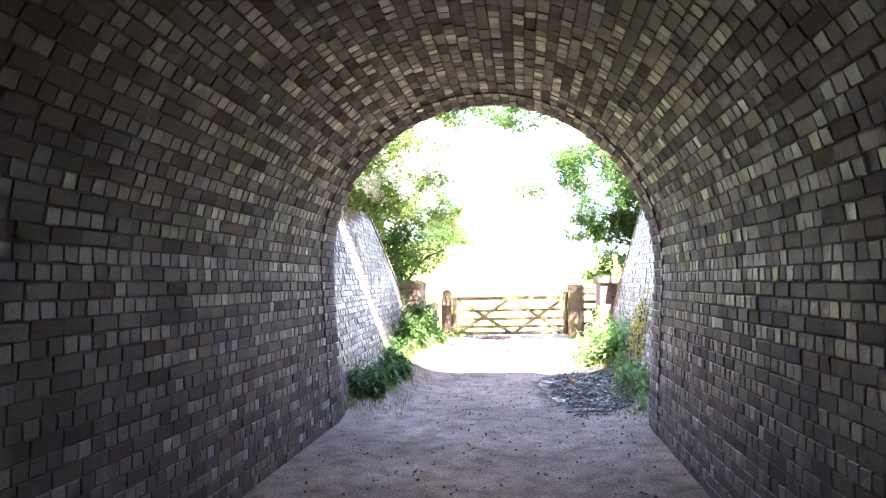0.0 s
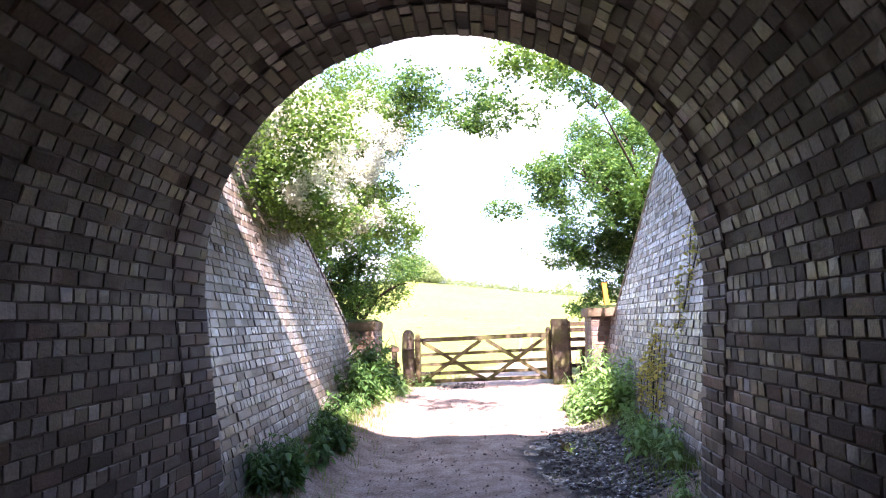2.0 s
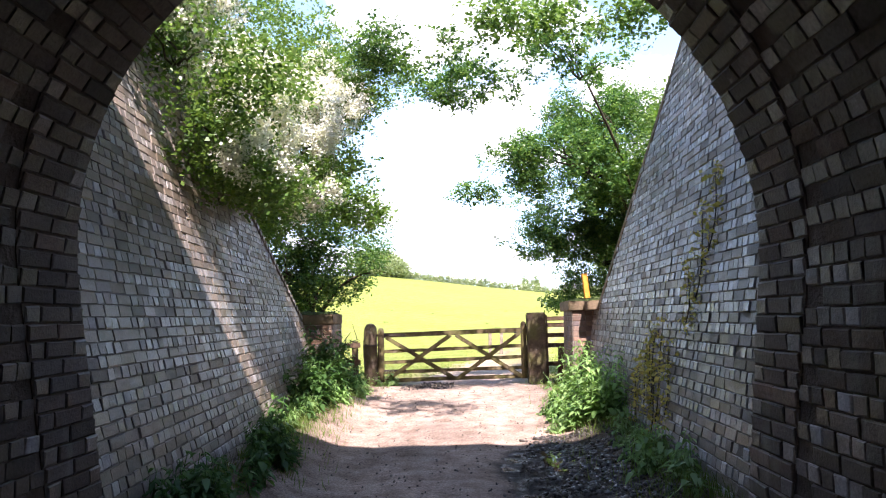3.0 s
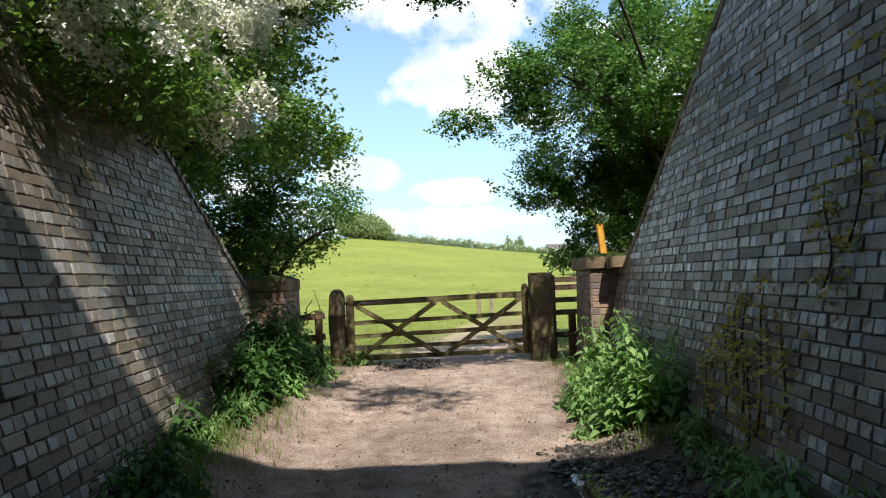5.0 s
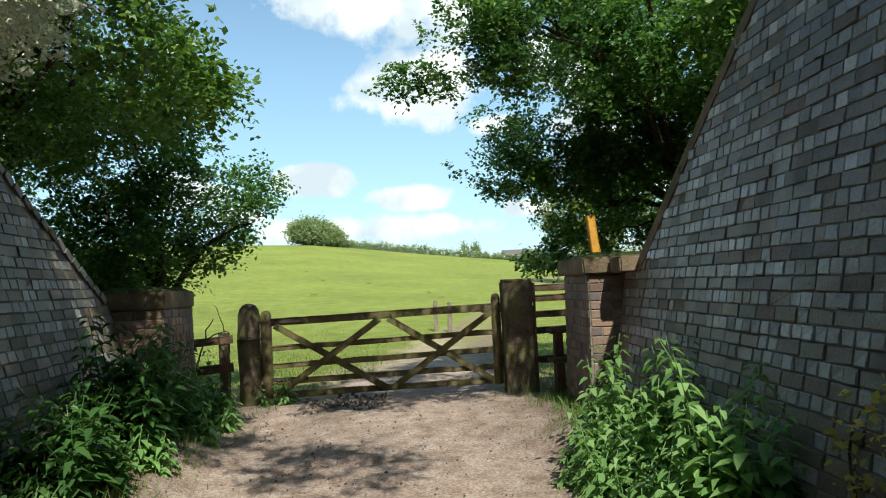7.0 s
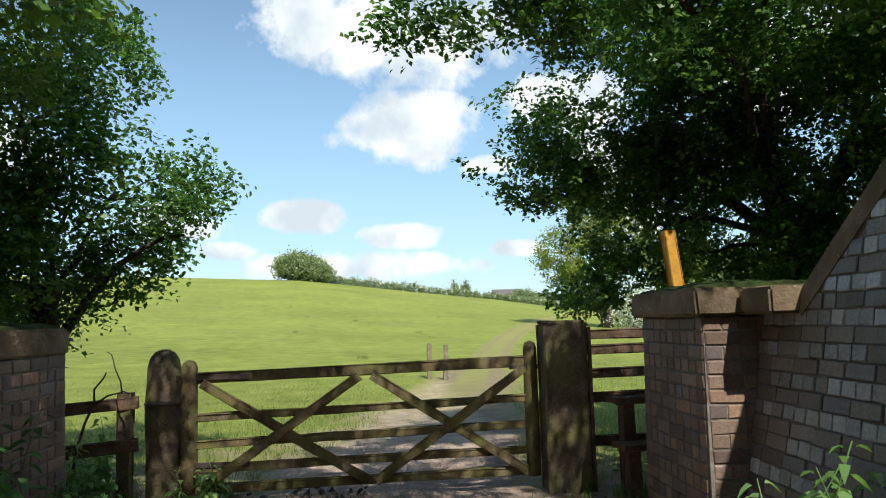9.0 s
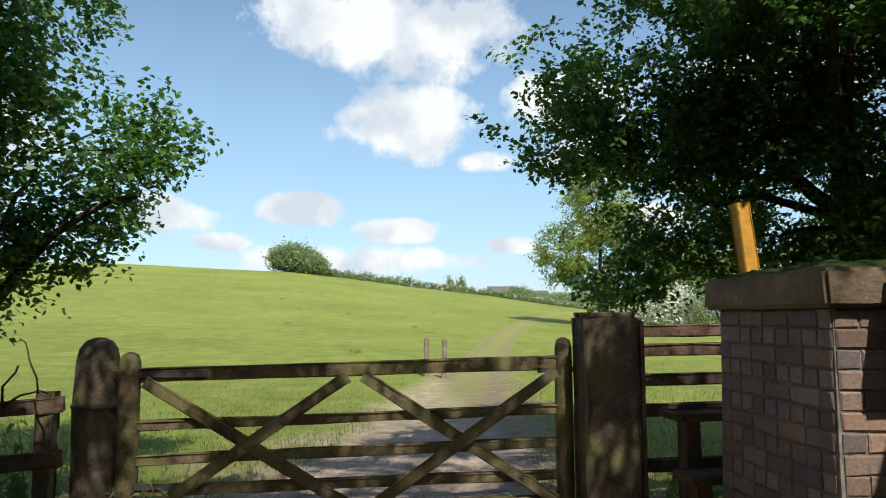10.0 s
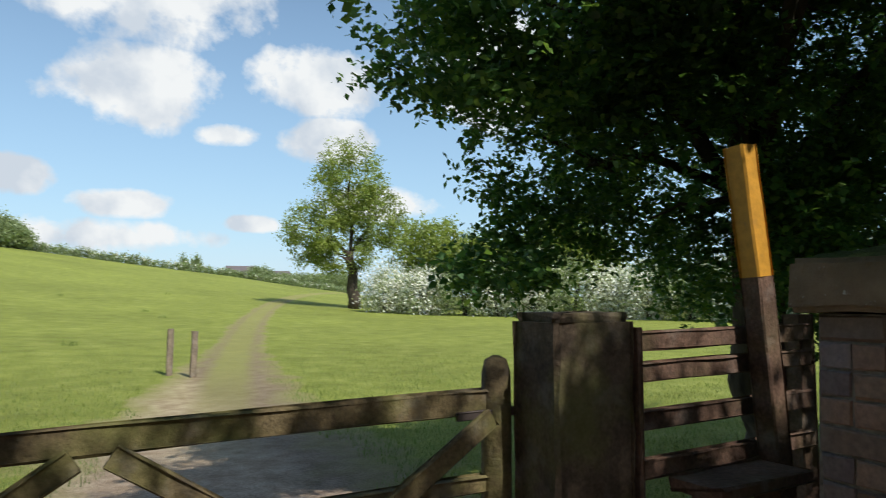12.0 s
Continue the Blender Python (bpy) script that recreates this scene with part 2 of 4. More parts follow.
def moss():
    m = Mat("moss", 0.95, 0.2)
    return m.color(m.ramp(m.noise(18, 6), (0.3, (0.02, 0.03, 0.008)), (0.7, (0.06, 0.085, 0.02)))).bump(m.noise(120, 5), 1.0, 0.02).m
M_moss = moss()
def track():
    m = Mat("track_earth", 0.95, 0.25)
    x, y = m.axis(0), m.axis(1)
    big, mid, fine = m.noise(0.7, 5), m.noise(5, 7), m.noise(45, 6, rough=0.7)
    earth = m.ramp(mid, (0.28, (0.30, 0.205, 0.155)), (0.5, (0.49, 0.36, 0.29)), (0.72, (0.62, 0.49, 0.41)))
    earth = m.mix(1.0, earth, m.ramp(fine, (0.32, 0.38), (0.64, 1.2)), "MULTIPLY")
    earth = m.mix(1.0, earth, m.ramp(big, (0.32, 0.66), (0.6, 1.08)), "MULTIPLY")
    tan = m.ramp(mid, (0.3, (0.30, 0.225, 0.12)), (0.7, (0.52, 0.43, 0.26)))
    earth = m.mix(m.ramp(m.math("DIVIDE", m.math("SUBTRACT", y, 17.0), 10.0), (0.0, 0.0), (0.8, 1.0)), earth, tan)
    wob = m.math("MULTIPLY", m.math("SUBTRACT", m.noise(1.1, 6), 0.5), 2.2)
    # damp black mud by the right wing wall
    dx = m.math("DIVIDE", m.math("SUBTRACT", x, 0.95), 0.85); dy = m.math("DIVIDE", m.math("SUBTRACT", y, 10.0), 2.1)
    rr = m.math("ADD", m.math("ADD", m.math("MULTIPLY", dx, dx), m.math("MULTIPLY", dy, dy)), wob)
    mud = m.ramp(rr, (0.55, 1.0), (1.1, 0.0))
    earth = m.mix(mud, earth, m.ramp(fine, (0.3, (0.02, 0.017, 0.014)), (0.7, (0.07, 0.058, 0.05))))
    # dark leaf litter along both edges of the track
    rim = m.math("ADD", m.math("ABSOLUTE", m.math("ADD", x, 0.3)), m.math("MULTIPLY", wob, 0.35))
    litter = m.math("MULTIPLY", m.ramp(m.math("DIVIDE", rim, 2.0), (0.58, 0.0), (0.8, 0.6)), m.ramp(m.math("DIVIDE", y, 20.0), (0.38, 0.0), (0.46, 1.0)))
    earth = m.mix(litter, earth, m.ramp(fine, (0.3, (0.05, 0.034, 0.024)), (0.68, (0.21, 0.145, 0.10))))
    # turf: past the gate, and beside the wings
    grass = m.ramp(m.noise(1.6, 7), (0.3, (0.185, 0.215, 0.034)), (0.55, (0.25, 0.285, 0.052)), (0.75, (0.325, 0.35, 0.08)))
    grass = m.mix(1.0, grass, m.ramp(m.noise(0.12, 4), (0.3, 0.85), (0.7, 1.15)), "MULTIPLY")
    grass = m.mix(1.0, grass, m.ramp(m.noise(38, 5), (0.25, 0.55), (0.75, 1.25)), "MULTIPLY")
    # worn track winding off through the field, with a grassed middle
    yy = m.math("SUBTRACT", y, 16.0)
    mid_x = m.math("ADD", m.math("MULTIPLY", yy, 0.155), m.math("MULTIPLY", m.math("MULTIPLY", yy, yy), 0.0014))
    off = m.math("SUBTRACT", x, m.math("SUBTRACT", mid_x, 0.15))
    width = m.math("ADD", 0.72, m.math("MULTIPLY", 1.3, m.ramp(m.math("DIVIDE", yy, 16.0), (0.0, 1.0), (1.0, 0.0))))
    a = m.math("ABSOLUTE", off)
    edge = m.math("ADD", m.math("DIVIDE", a, width), m.math("MULTIPLY", wob, 0.5))
    bare = m.ramp(edge, (0.45, 1.0), (1.15, 0.0))
    strip = m.math("MULTIPLY", m.ramp(m.math("ADD", a, m.math("MULTIPLY", wob, 0.12)), (0.25, 1.0), (0.5, 0.0)), m.ramp(m.math("DIVIDE", yy, 14.0), (0.3, 0.0), (0.9, 0.9)))
    bare = m.math("MULTIPLY", bare, m.math("SUBTRACT", 1.0, strip))
    bare = m.math("MULTIPLY", bare, m.ramp(m.math("DIVIDE", yy, 80.0), (0.4, 1.0), (1.0, 0.5)))
    near = m.ramp(m.math("ADD", m.math("DIVIDE", m.math("SUBTRACT", y, 16.6), 3.0), wob), (0.0, 1.0), (0.6, 0.0))
    sidew = m.math("ADD", m.math("ABSOLUTE", m.math("ADD", x, 0.35)), m.math("MULTIPLY", wob, 0.5))
    near = m.math("MULTIPLY", near, m.ramp(m.math("DIVIDE", sidew, 3.0), (0.62, 1.0), (0.95, 0.0)))
    bare = m.math("MAXIMUM", bare, near)
    dry = m.mix(m.ramp(edge, (0.9, 0.55), (2.6, 0.0)), grass, (0.30, 0.27, 0.10))
    m.color(m.mix(bare, dry, earth))
    m.rough(m.ramp(m.math("MULTIPLY", mud, m.noise(3, 4)), (0.42, 0.95), (0.58, 0.12)))
    return m.bump(m.math("ADD", m.math("MULTIPLY", mid, 0.5), fine), 1.0, 0.03).m
M_ground = track()
def turf():
    m = Mat("bank_turf", 0.95, 0.2)
    return m.color(m.ramp(m.noise(5, 7), (0.3, (0.03, 0.045, 0.012)), (0.7, (0.09, 0.12, 0.03)))).bump(m.noise(20, 6), 1.0, 0.05).m
M_turf = turf()
def timber(name, dark, light, green=0.4, grey=0.2):
    m = Mat(name, 0.85, 0.3)
    g = m.noise(5, 8, (1, 1, 1), 0.65, False)
    c = m.ramp(g, (0.3, dark), (0.7, light))
    c = m.mix(1.0, c, m.ramp(m.noise(60, 4), (0.3, 0.6), (0.7, 1.2)), "MULTIPLY")
    c = m.mix(m.math("MULTIPLY", m.ramp(m.noise(4, 6), (0.45, 0.0), (0.65, 1.0)), green), c, (0.16, 0.17, 0.045))
    c = m.mix(m.math("MULTIPLY", m.ramp(m.noise(9, 4), (0.55, 0.0), (0.7, 1.0)), grey), c, (0.30, 0.28, 0.25))
    return m.color(c).bump(m.noise(45, 7), 0.7, 0.008).m
M_post = timber("weathered_post_timber", (0.045, 0.032, 0.022), (0.15, 0.11, 0.075), 0.45)
M_gate = timber("gate_timber", (0.05, 0.036, 0.02), (0.21, 0.16, 0.08), 0.5, 0.2)
M_grey = timber("grey_split_timber", (0.16, 0.12, 0.09), (0.36, 0.29, 0.22), 0.1, 0.5)
M_fence = timber("fence_timber", (0.06, 0.035, 0.025), (0.17, 0.10, 0.07), 0.15)
def paint(name, c, worn):
    m = Mat(name, 0.6, 0.4)
    return m.color(m.mix(m.ramp(m.noise(14, 7), (0.6, 0.0), (0.72, 0.7)), m.mix(1.0, c, m.ramp(m.noise(30, 4), (0.3, 0.8), (0.7, 1.1)), "MULTIPLY"), worn)).bump(m.noise(60, 5), 0.3, 0.004).m
M_yellow = paint("yellow_paint", (0.55, 0.27, 0.03), (0.35, 0.18, 0.04))
M_iron = paint("rusty_iron", (0.06, 0.045, 0.04), (0.12, 0.05, 0.03))
def leaf_mat(name, *tones, gloss=0.42, through=0.42):
    m = Mat(name, gloss, 0.45)
    c = m.ramp(m.island(), *[(i / max(1, len(tones) - 1), t) for i, t in enumerate(tones)])
    c = m.mix(1.0, c, m.ramp(m.noise(0.9, 3), (0.3, 0.7), (0.7, 1.25)), "MULTIPLY")
    m.color(c)
    tr = m.t.nodes.new("ShaderNodeBsdfTranslucent"); m.put(m.mix(1.0, c, (1.25, 1.3, 0.75), "MULTIPLY"), tr.inputs[0])
    mx = m.t.nodes.new("ShaderNodeMixShader"); mx.inputs[0].default_value = through
    m.t.links.new(m.p.outputs[0], mx.inputs[1]); m.t.links.new(tr.outputs[0], mx.inputs[2])
    m.t.links.new(mx.outputs[0], m.t.nodes["Material Output"].inputs[0])
    return m.m
M_haw = leaf_mat("hawthorn_leaf", (0.08, 0.155, 0.04), (0.12, 0.22, 0.05), (0.19, 0.29, 0.06), (0.10, 0.19, 0.065), gloss=0.36)
M_elder = leaf_mat("elder_leaf", (0.05, 0.12, 0.042), (0.07, 0.165, 0.05), (0.115, 0.225, 0.055), (0.20, 0.31, 0.065), gloss=0.4)
M_nettle = leaf_mat("nettle_leaf", (0.15, 0.27, 0.08), (0.21, 0.35, 0.12), (0.29, 0.43, 0.17))
# deep green weed leaf, with the left verge's shade put into its colour
M_dock_shaded = leaf_mat("shaded_dock_leaf", (0.045, 0.11, 0.03), (0.065, 0.15, 0.04), (0.10, 0.20, 0.05), gloss=0.5)
M_ivy = leaf_mat("dry_ivy_leaf", (0.46, 0.37, 0.12), (0.56, 0.46, 0.16), (0.30, 0.30, 0.09), gloss=0.6)
# far foliage: the paleness of distance is put into these light, greyed greens
M_far_pale = leaf_mat("far_pale_leaf", (0.21, 0.27, 0.13), (0.27, 0.33, 0.17), (0.33, 0.38, 0.20))
M_ash = leaf_mat("young_ash_leaf", (0.20, 0.26, 0.06), (0.27, 0.33, 0.085), (0.34, 0.38, 0.11))
M_blossom = leaf_mat("may_blossom", (0.80, 0.79, 0.74), (0.85, 0.84, 0.80), (0.72, 0.70, 0.62), gloss=0.7, through=0.2)
M_blade = leaf_mat("grass_blade", (0.10, 0.17, 0.03), (0.15, 0.22, 0.045), (0.20, 0.25, 0.07), gloss=0.6)
def bark():
    m = Mat("bark", 0.92, 0.2)
    return m.color(m.ramp(m.noise(12, 7, (1, 1, 0.25)), (0.3, (0.03, 0.024, 0.018)), (0.7, (0.12, 0.095, 0.07)))).bump(m.noise(30, 7, (1, 1, 0.3)), 1.0, 0.02).m
M_bark = bark()
def ashlar():
    m = Mat("rough_rubble", 0.95, 0.2)
    return m.color(m.ramp(m.noise(3, 6), (0.3, (0.06, 0.05, 0.045)), (0.7, (0.16, 0.14, 0.12)))).bump(m.noise(20, 6), 0.8, 0.02).m
M_rubble = ashlar()
M_slate = paint("far_roof_slate", (0.14, 0.12, 0.12), (0.2, 0.12, 0.1))
M_render = paint("far_house_render", (0.6, 0.57, 0.52), (0.4, 0.36, 0.32))

# ---- builders ----
def mesh_of(name, verts, faces, material, smooth=False):
    me = bpy.data.meshes.new(name)
    me.from_pydata([tuple(v) for v in verts], [], faces)
    me.materials.append(material)
    if smooth: me.polygons.foreach_set("use_smooth", [True] * len(me.polygons))
    me.update()
    return me
def quads(name, v, k, material):
    """A mesh of separate polygons of k corners from an (n*k, 3) array."""
    n = len(v) // k
    me = bpy.data.meshes.new(name)
    me.vertices.add(n * k); me.vertices.foreach_set("co", np.ascontiguousarray(v, dtype=np.float32).ravel())
    me.loops.add(n * k); me.loops.foreach_set("vertex_index", np.arange(n * k, dtype=np.int32))
    me.polygons.add(n); me.polygons.foreach_set("loop_start", np.arange(0, n * k, k, dtype=np.int32))
    me.materials.append(material)
    me.update(calc_edges=True); me.validate()
    return me
def under(ob, parent):
    ob.parent = parent
    return ob
def part(name, bm, material, parent, label=""):
    me = bpy.data.meshes.new(name); bm.to_mesh(me); bm.free(); me.materials.append(material)
    ob = new(name, me); ob.parent = parent
    return tagged(ob, label) if label else ob
def thing(name, label, category, group="", kind="", at=(0, 0, 0)):
    ob = new(name); ob.location = at
    return tagged(ob, label, category, group, kind)
def beam(a, b, w, h, bevel=0.008, jitter=0.004, cuts=4, up=(0, 0, 1)):
    """A worn squared timber from a to b: w across, h along up."""
    a, b = Vector(a), Vector(b)
    d = (b - a).normalized(); s = d.cross(Vector(up)).normalized(); u = s.cross(d)
    bm = bmesh.new(); rings = []
    for i in range(cuts + 1):
        c = a.lerp(b, i / cuts)
        prof = [(-1, -1), (1, -1), (1, 1), (-1, 1)]
        ring = []
        for px, pu in prof:
            for ox, ou in ((-bevel * px, 0), (0, -bevel * pu)) if px * pu > 0 else ((0, -bevel * pu), (-bevel * px, 0)):
                ring.append(bm.verts.new(c + s * (px * w / 2 + ox + random.uniform(-jitter, jitter)) + u * (pu * h / 2 + ou + random.uniform(-jitter, jitter))))
        rings.append(ring)
    for r, q in zip(rings, rings[1:]):
        for i in range(8): bm.faces.new((r[i], r[(i + 1) % 8], q[(i + 1) % 8], q[i]))
    bm.faces.new(rings[0][::-1]); bm.faces.new(rings[-1])
    bmesh.ops.recalc_face_normals(bm, faces=bm.faces)
    return bm
def tube(points, radii, sides=8, wob=0.0):
    bm = bmesh.new(); rings = []
    P = [Vector(p) for p in points]
    for i, p in enumerate(P):
        d = (P[min(i + 1, len(P) - 1)] - P[max(i - 1, 0)]).normalized()
        s = d.cross(Vector((0.3, 0.9, 0.2))).normalized(); u = d.cross(s)
        rings.append([bm.verts.new(p + (s * math.cos(6.2832 * k / sides) + u * math.sin(6.2832 * k / sides)) * radii[i] * (1 + random.uniform(-wob, wob))) for k in range(sides)])
    for r, q in zip(rings, rings[1:]):
        for i in range(sides): bm.faces.new((r[i], r[(i + 1) % sides], q[(i + 1) % sides], q[i])).smooth = True
    bm.faces.new(rings[0][::-1]); bm.faces.new(rings[-1])
    bmesh.ops.recalc_face_normals(bm, faces=bm.faces)
    return bm
def slab(pts_lo, pts_hi):
    """A closed prism between two matching rings."""
    bm = bmesh.new()
    a = [bm.verts.new(p) for p in pts_lo]; b = [bm.verts.new(p) for p in pts_hi]
    n = len(a)
    bm.faces.new(a[::-1]); bm.faces.new(b)
    for i in range(n): bm.faces.new((a[i], a[(i + 1) % n], b[(i + 1) % n], b[i]))
    bmesh.ops.recalc_face_normals(bm, faces=bm.faces)
    return bm
def leaves(rng, centres, spread, per, size, flat=0.35, spray=False):
    """Pointed leaves round the given centres, loose or set in two ranks along drooping twigs."""
    n0 = len(centres)
    c = np.repeat(centres, per, axis=0)
    n = len(c)
    ax = rng.normal(0, 1, (n, 3)); ax[:, 2] = ax[:, 2] * 0.6 - 0.35
    nn = rng.normal(0, 1, (n, 3)) * (1 - flat); nn[:, 2] += 0.9
    if spray:
        tw = rng.normal(0, 1, (n0, 3)); tw[:, 2] = tw[:, 2] * 0.45 - 0.3
        tw /= np.linalg.norm(tw, axis=1)[:, None]
        out = np.cross(tw, np.array((0.0, 0.0, 1.0)) + rng.normal(0, 0.35, (n0, 3)))
        out /= np.linalg.norm(out, axis=1)[:, None]
        tw, out = np.repeat(tw, per, axis=0), np.repeat(out, per, axis=0)
        k = (np.tile(np.arange(per), n0) / per - 0.5)[:, None]
        rank = np.where(np.tile(np.arange(per), n0) % 2, 1.0, -1.0)[:, None]
        c = c + tw * k * spread * 4.2 + out * rank * size * 0.45 + rng.normal(0, 1, (n, 3)) * spread * 0.22
        c[:, 2] -= (k[:, 0] + 0.5) ** 2 * spread * 0.9
        ax = ax * 0.35 + tw * 0.5 + out * rank * 0.8
    else:
        c = c + rng.normal(0, 1, (n, 3)) * spread
    ax /= np.linalg.norm(ax, axis=1)[:, None]
    sd = np.cross(ax, nn); sd /= np.linalg.norm(sd, axis=1)[:, None] + 1e-9
    up = np.cross(sd, ax)
    L = size * rng.uniform(0.65, 1.35, (n, 1)); W = L * rng.uniform(0.28, 0.38, (n, 1))
    base, tip, mid = c - ax * L * 0.5, c + ax * L * 0.5, c + ax * L * -0.05
    l, r = mid - sd * W + up * W * 0.3, mid + sd * W + up * W * 0.3
    return np.stack([base, r, tip, l], 1).reshape(-1, 3)
def crown_points(rng, blobs, density, gap=1.5, cut=-0.02):
    """Twig centres thrown into ellipsoids (x, y, z, rx, ry, rz), thicker toward the skin, with gaps."""
    out = []
    for x, y, z, a, b, c in blobs:
        n = int(density * (a * b * c) ** 0.72 * 100)
        d = rng.normal(0, 1, (n, 3)); d /= np.linalg.norm(d, axis=1)[:, None]
        rr = rng.uniform(0.25, 1, (n, 1)) ** 0.5 * (1 + rng.normal(0, 0.09, (n, 1)))
        p = d * rr * (a, b, c) + (x, y, z)
        keep = [noise.noise(Vector(q) * gap) + 0.6 * noise.noise(Vector(q) * gap * 2.7) > cut for q in p]
        out.append(p[keep])
    return np.concatenate(out)

# ---- bricks ----
COURSE, HEAD, STRETCH, JOINT = 0.079, 0.101, 0.204, 0.008
def brick_mesh(name, w, material, h=COURSE, dents=0):
    """One brick's visible half: front chamfered, 15 mm proud of the joint."""
    hw, hh = (w - JOINT) / 2, (h - JOINT) / 2
    v = []
    for d, s in ((-0.02, 0.0), (0.004, 0.0), (0.009, 0.006)):
        for px, py in ((-1, -1), (1, -1), (1, 1), (-1, 1)):
            v.append((px * (hw - s) + random.uniform(-0.002, 0.002) * dents, py * (hh - s) + random.uniform(-0.002, 0.002) * dents, d + random.uniform(-0.002, 0.002) * dents))
    f = [(8, 9, 10, 11)]
    for o in (0, 4):
        f += [(o + i, o + (i + 1) % 4, o + 4 + (i + 1) % 4, o + 4 + i) for i in range(4)]
    return mesh_of(name, v, f, material)
def lay(parent, name, spots, piece_mat, joined_mat, near, group_name):
    """spots: (centre, matrix3, width). The first `near` of them stand as objects, the rest is one joined part."""
    kinds = {}
    order = sorted(range(len(spots)), key=lambda i: spots[i][3])
    for k in order[:near]:
        c, m3, w, _ = spots[k]
        key = (round(w, 2), random.randrange(3))
        if key not in kinds: kinds[key] = brick_mesh("brick", w, piece_mat[w < 0.15], dents=1.4)
        ob = new("brick", kinds[key]); ob.parent = parent
        ob.matrix_basis = Matrix.Translation(c) @ m3.to_4x4()
    rest = order[near:]
    if not rest: return
    V, F, heads = [], [], []
    for k in rest:
        c, m3, w, _ = spots[k]
        hw, hh, o = (w - JOINT) / 2, (COURSE - JOINT) / 2, len(V)
        for d, s in ((-0.015, 0), (0.004, 0), (0.008, 0.004)):
            for px, py in ((-1, -1), (1, -1), (1, 1), (-1, 1)):
                V.append(c + m3 @ Vector((px * (hw - s) + random.uniform(-0.003, 0.003), py * (hh - s) + random.uniform(-0.0045, 0.0045), d + random.uniform(-0.0025, 0.0025))))
        F.append((o + 8, o + 9, o + 10, o + 11))
        for q in (0, 4): F += [(o + q + i, o + q + (i + 1) % 4, o + q + 4 + (i + 1) % 4, o + q + 4 + i) for i in range(4)]
        heads += [int(w < 0.15)] * 9
    me = mesh_of("brickwork", V, F, joined_mat[0]); me.materials.append(joined_mat[1])
    me.polygons.foreach_set("material_index", heads)
    ob = new("brickwork", me); ob.parent = parent
    tagged(ob, kind="stuff")
def basis(u, v):
    """Columns along the course, up the wall and out of it."""
    u = u.normalized(); n = u.cross(v).normalized(); v = n.cross(u)
    wob = Euler((random.gauss(0, 0.012), random.gauss(0, 0.014), random.gauss(0, 0.012))).to_matrix()
    return Matrix((u, v, n)).transposed() @ wob
def courses(length, row):
    """Widths and middles along one course of English bond, with small irregularities."""
    w = HEAD if row % 2 == 0 else STRETCH
    x = (0.0 if row % 2 == 0 else -0.057) - random.uniform(0, 0.02)
    while x < length:
        ww = w if random.random() > (0.04 if w == HEAD else 0.1) else (HEAD if w == STRETCH else STRETCH)
        yield x + ww / 2, ww
        x += ww

# ---- ground ----
def axis_steps(lo, hi, fine_lo, fine_hi, step, grow=1.22):
    out = list(np.arange(fine_lo, fine_hi + 1e-6, step))
    s, v = step, fine_lo
    while v > lo: s *= grow; v -= s; out.insert(0, v)
    s, v = step, fine_hi
    while v < hi: s *= grow; v += s; out.append(v)
    return out
XS, YS = axis_steps(-1800, 1800, -3.2, 3.0, 0.08, 1.12), axis_steps(-1800, 2500, 0.5, 19.0, 0.08, 1.1)
gv = [(x, y, ground_z(x, y)) for y in YS for x in XS]
nx = len(XS)
gf = [(j * nx + i, j * nx + i + 1, (j + 1) * nx + i + 1, (j + 1) * nx + i) for j in range(len(YS) - 1) for i in range(nx - 1)]
ground = tagged(new("ground", mesh_of("ground", gv, gf, M_ground, True)), "bare reddish earth track running into a green grass field", "ground", kind="structure")

# ---- railway bridge: vault, portal, wings, embankment ----
def profile(r, foot=-0.25, n=36):
    pts = [(CX - r, foot), (CX - r, 0.4), (CX - r, 1.0)]
    pts += [(CX - r * math.cos(math.pi * i / n), SPRING + r * math.sin(math.pi * i / n)) for i in range(n + 1)]
    return pts + [(CX + r, 1.0), (CX + r, 0.4), (CX + r, foot)]
def vault_shell(r0, r1, y0, y1, follow):
    a, b = profile(r0), profile(r1)
    V, F, n = [], [], len(a)
    for ring in (a, b):
        V += [(x, y0, z) for x, z in ring]
        V += [(x, (FACE0 - FBAT * z) if follow else y1, z) for x, z in ring]
    for i in range(n - 1):
        F += [(i, i + 1, n + i + 1, n + i), (2 * n + i, 3 * n + i, 3 * n + i + 1, 2 * n + i + 1), (n + i, n + i + 1, 3 * n + i + 1, 3 * n + i), (i, 2 * n + i, 2 * n + i + 1, i + 1)]
    F += [(0, n, 3 * n, 2 * n), (n - 1, 3 * n - 1, 4 * n - 1, 2 * n - 1)]
    return V, F
tunnel = tagged(new("wall_tunnel", mesh_of("wall_tunnel", *vault_shell(RAD, RAD + 0.5, BACK, 0, True), M_soot)), "dark sooty brick vault of a railway underpass", "tunnel", kind="structure")

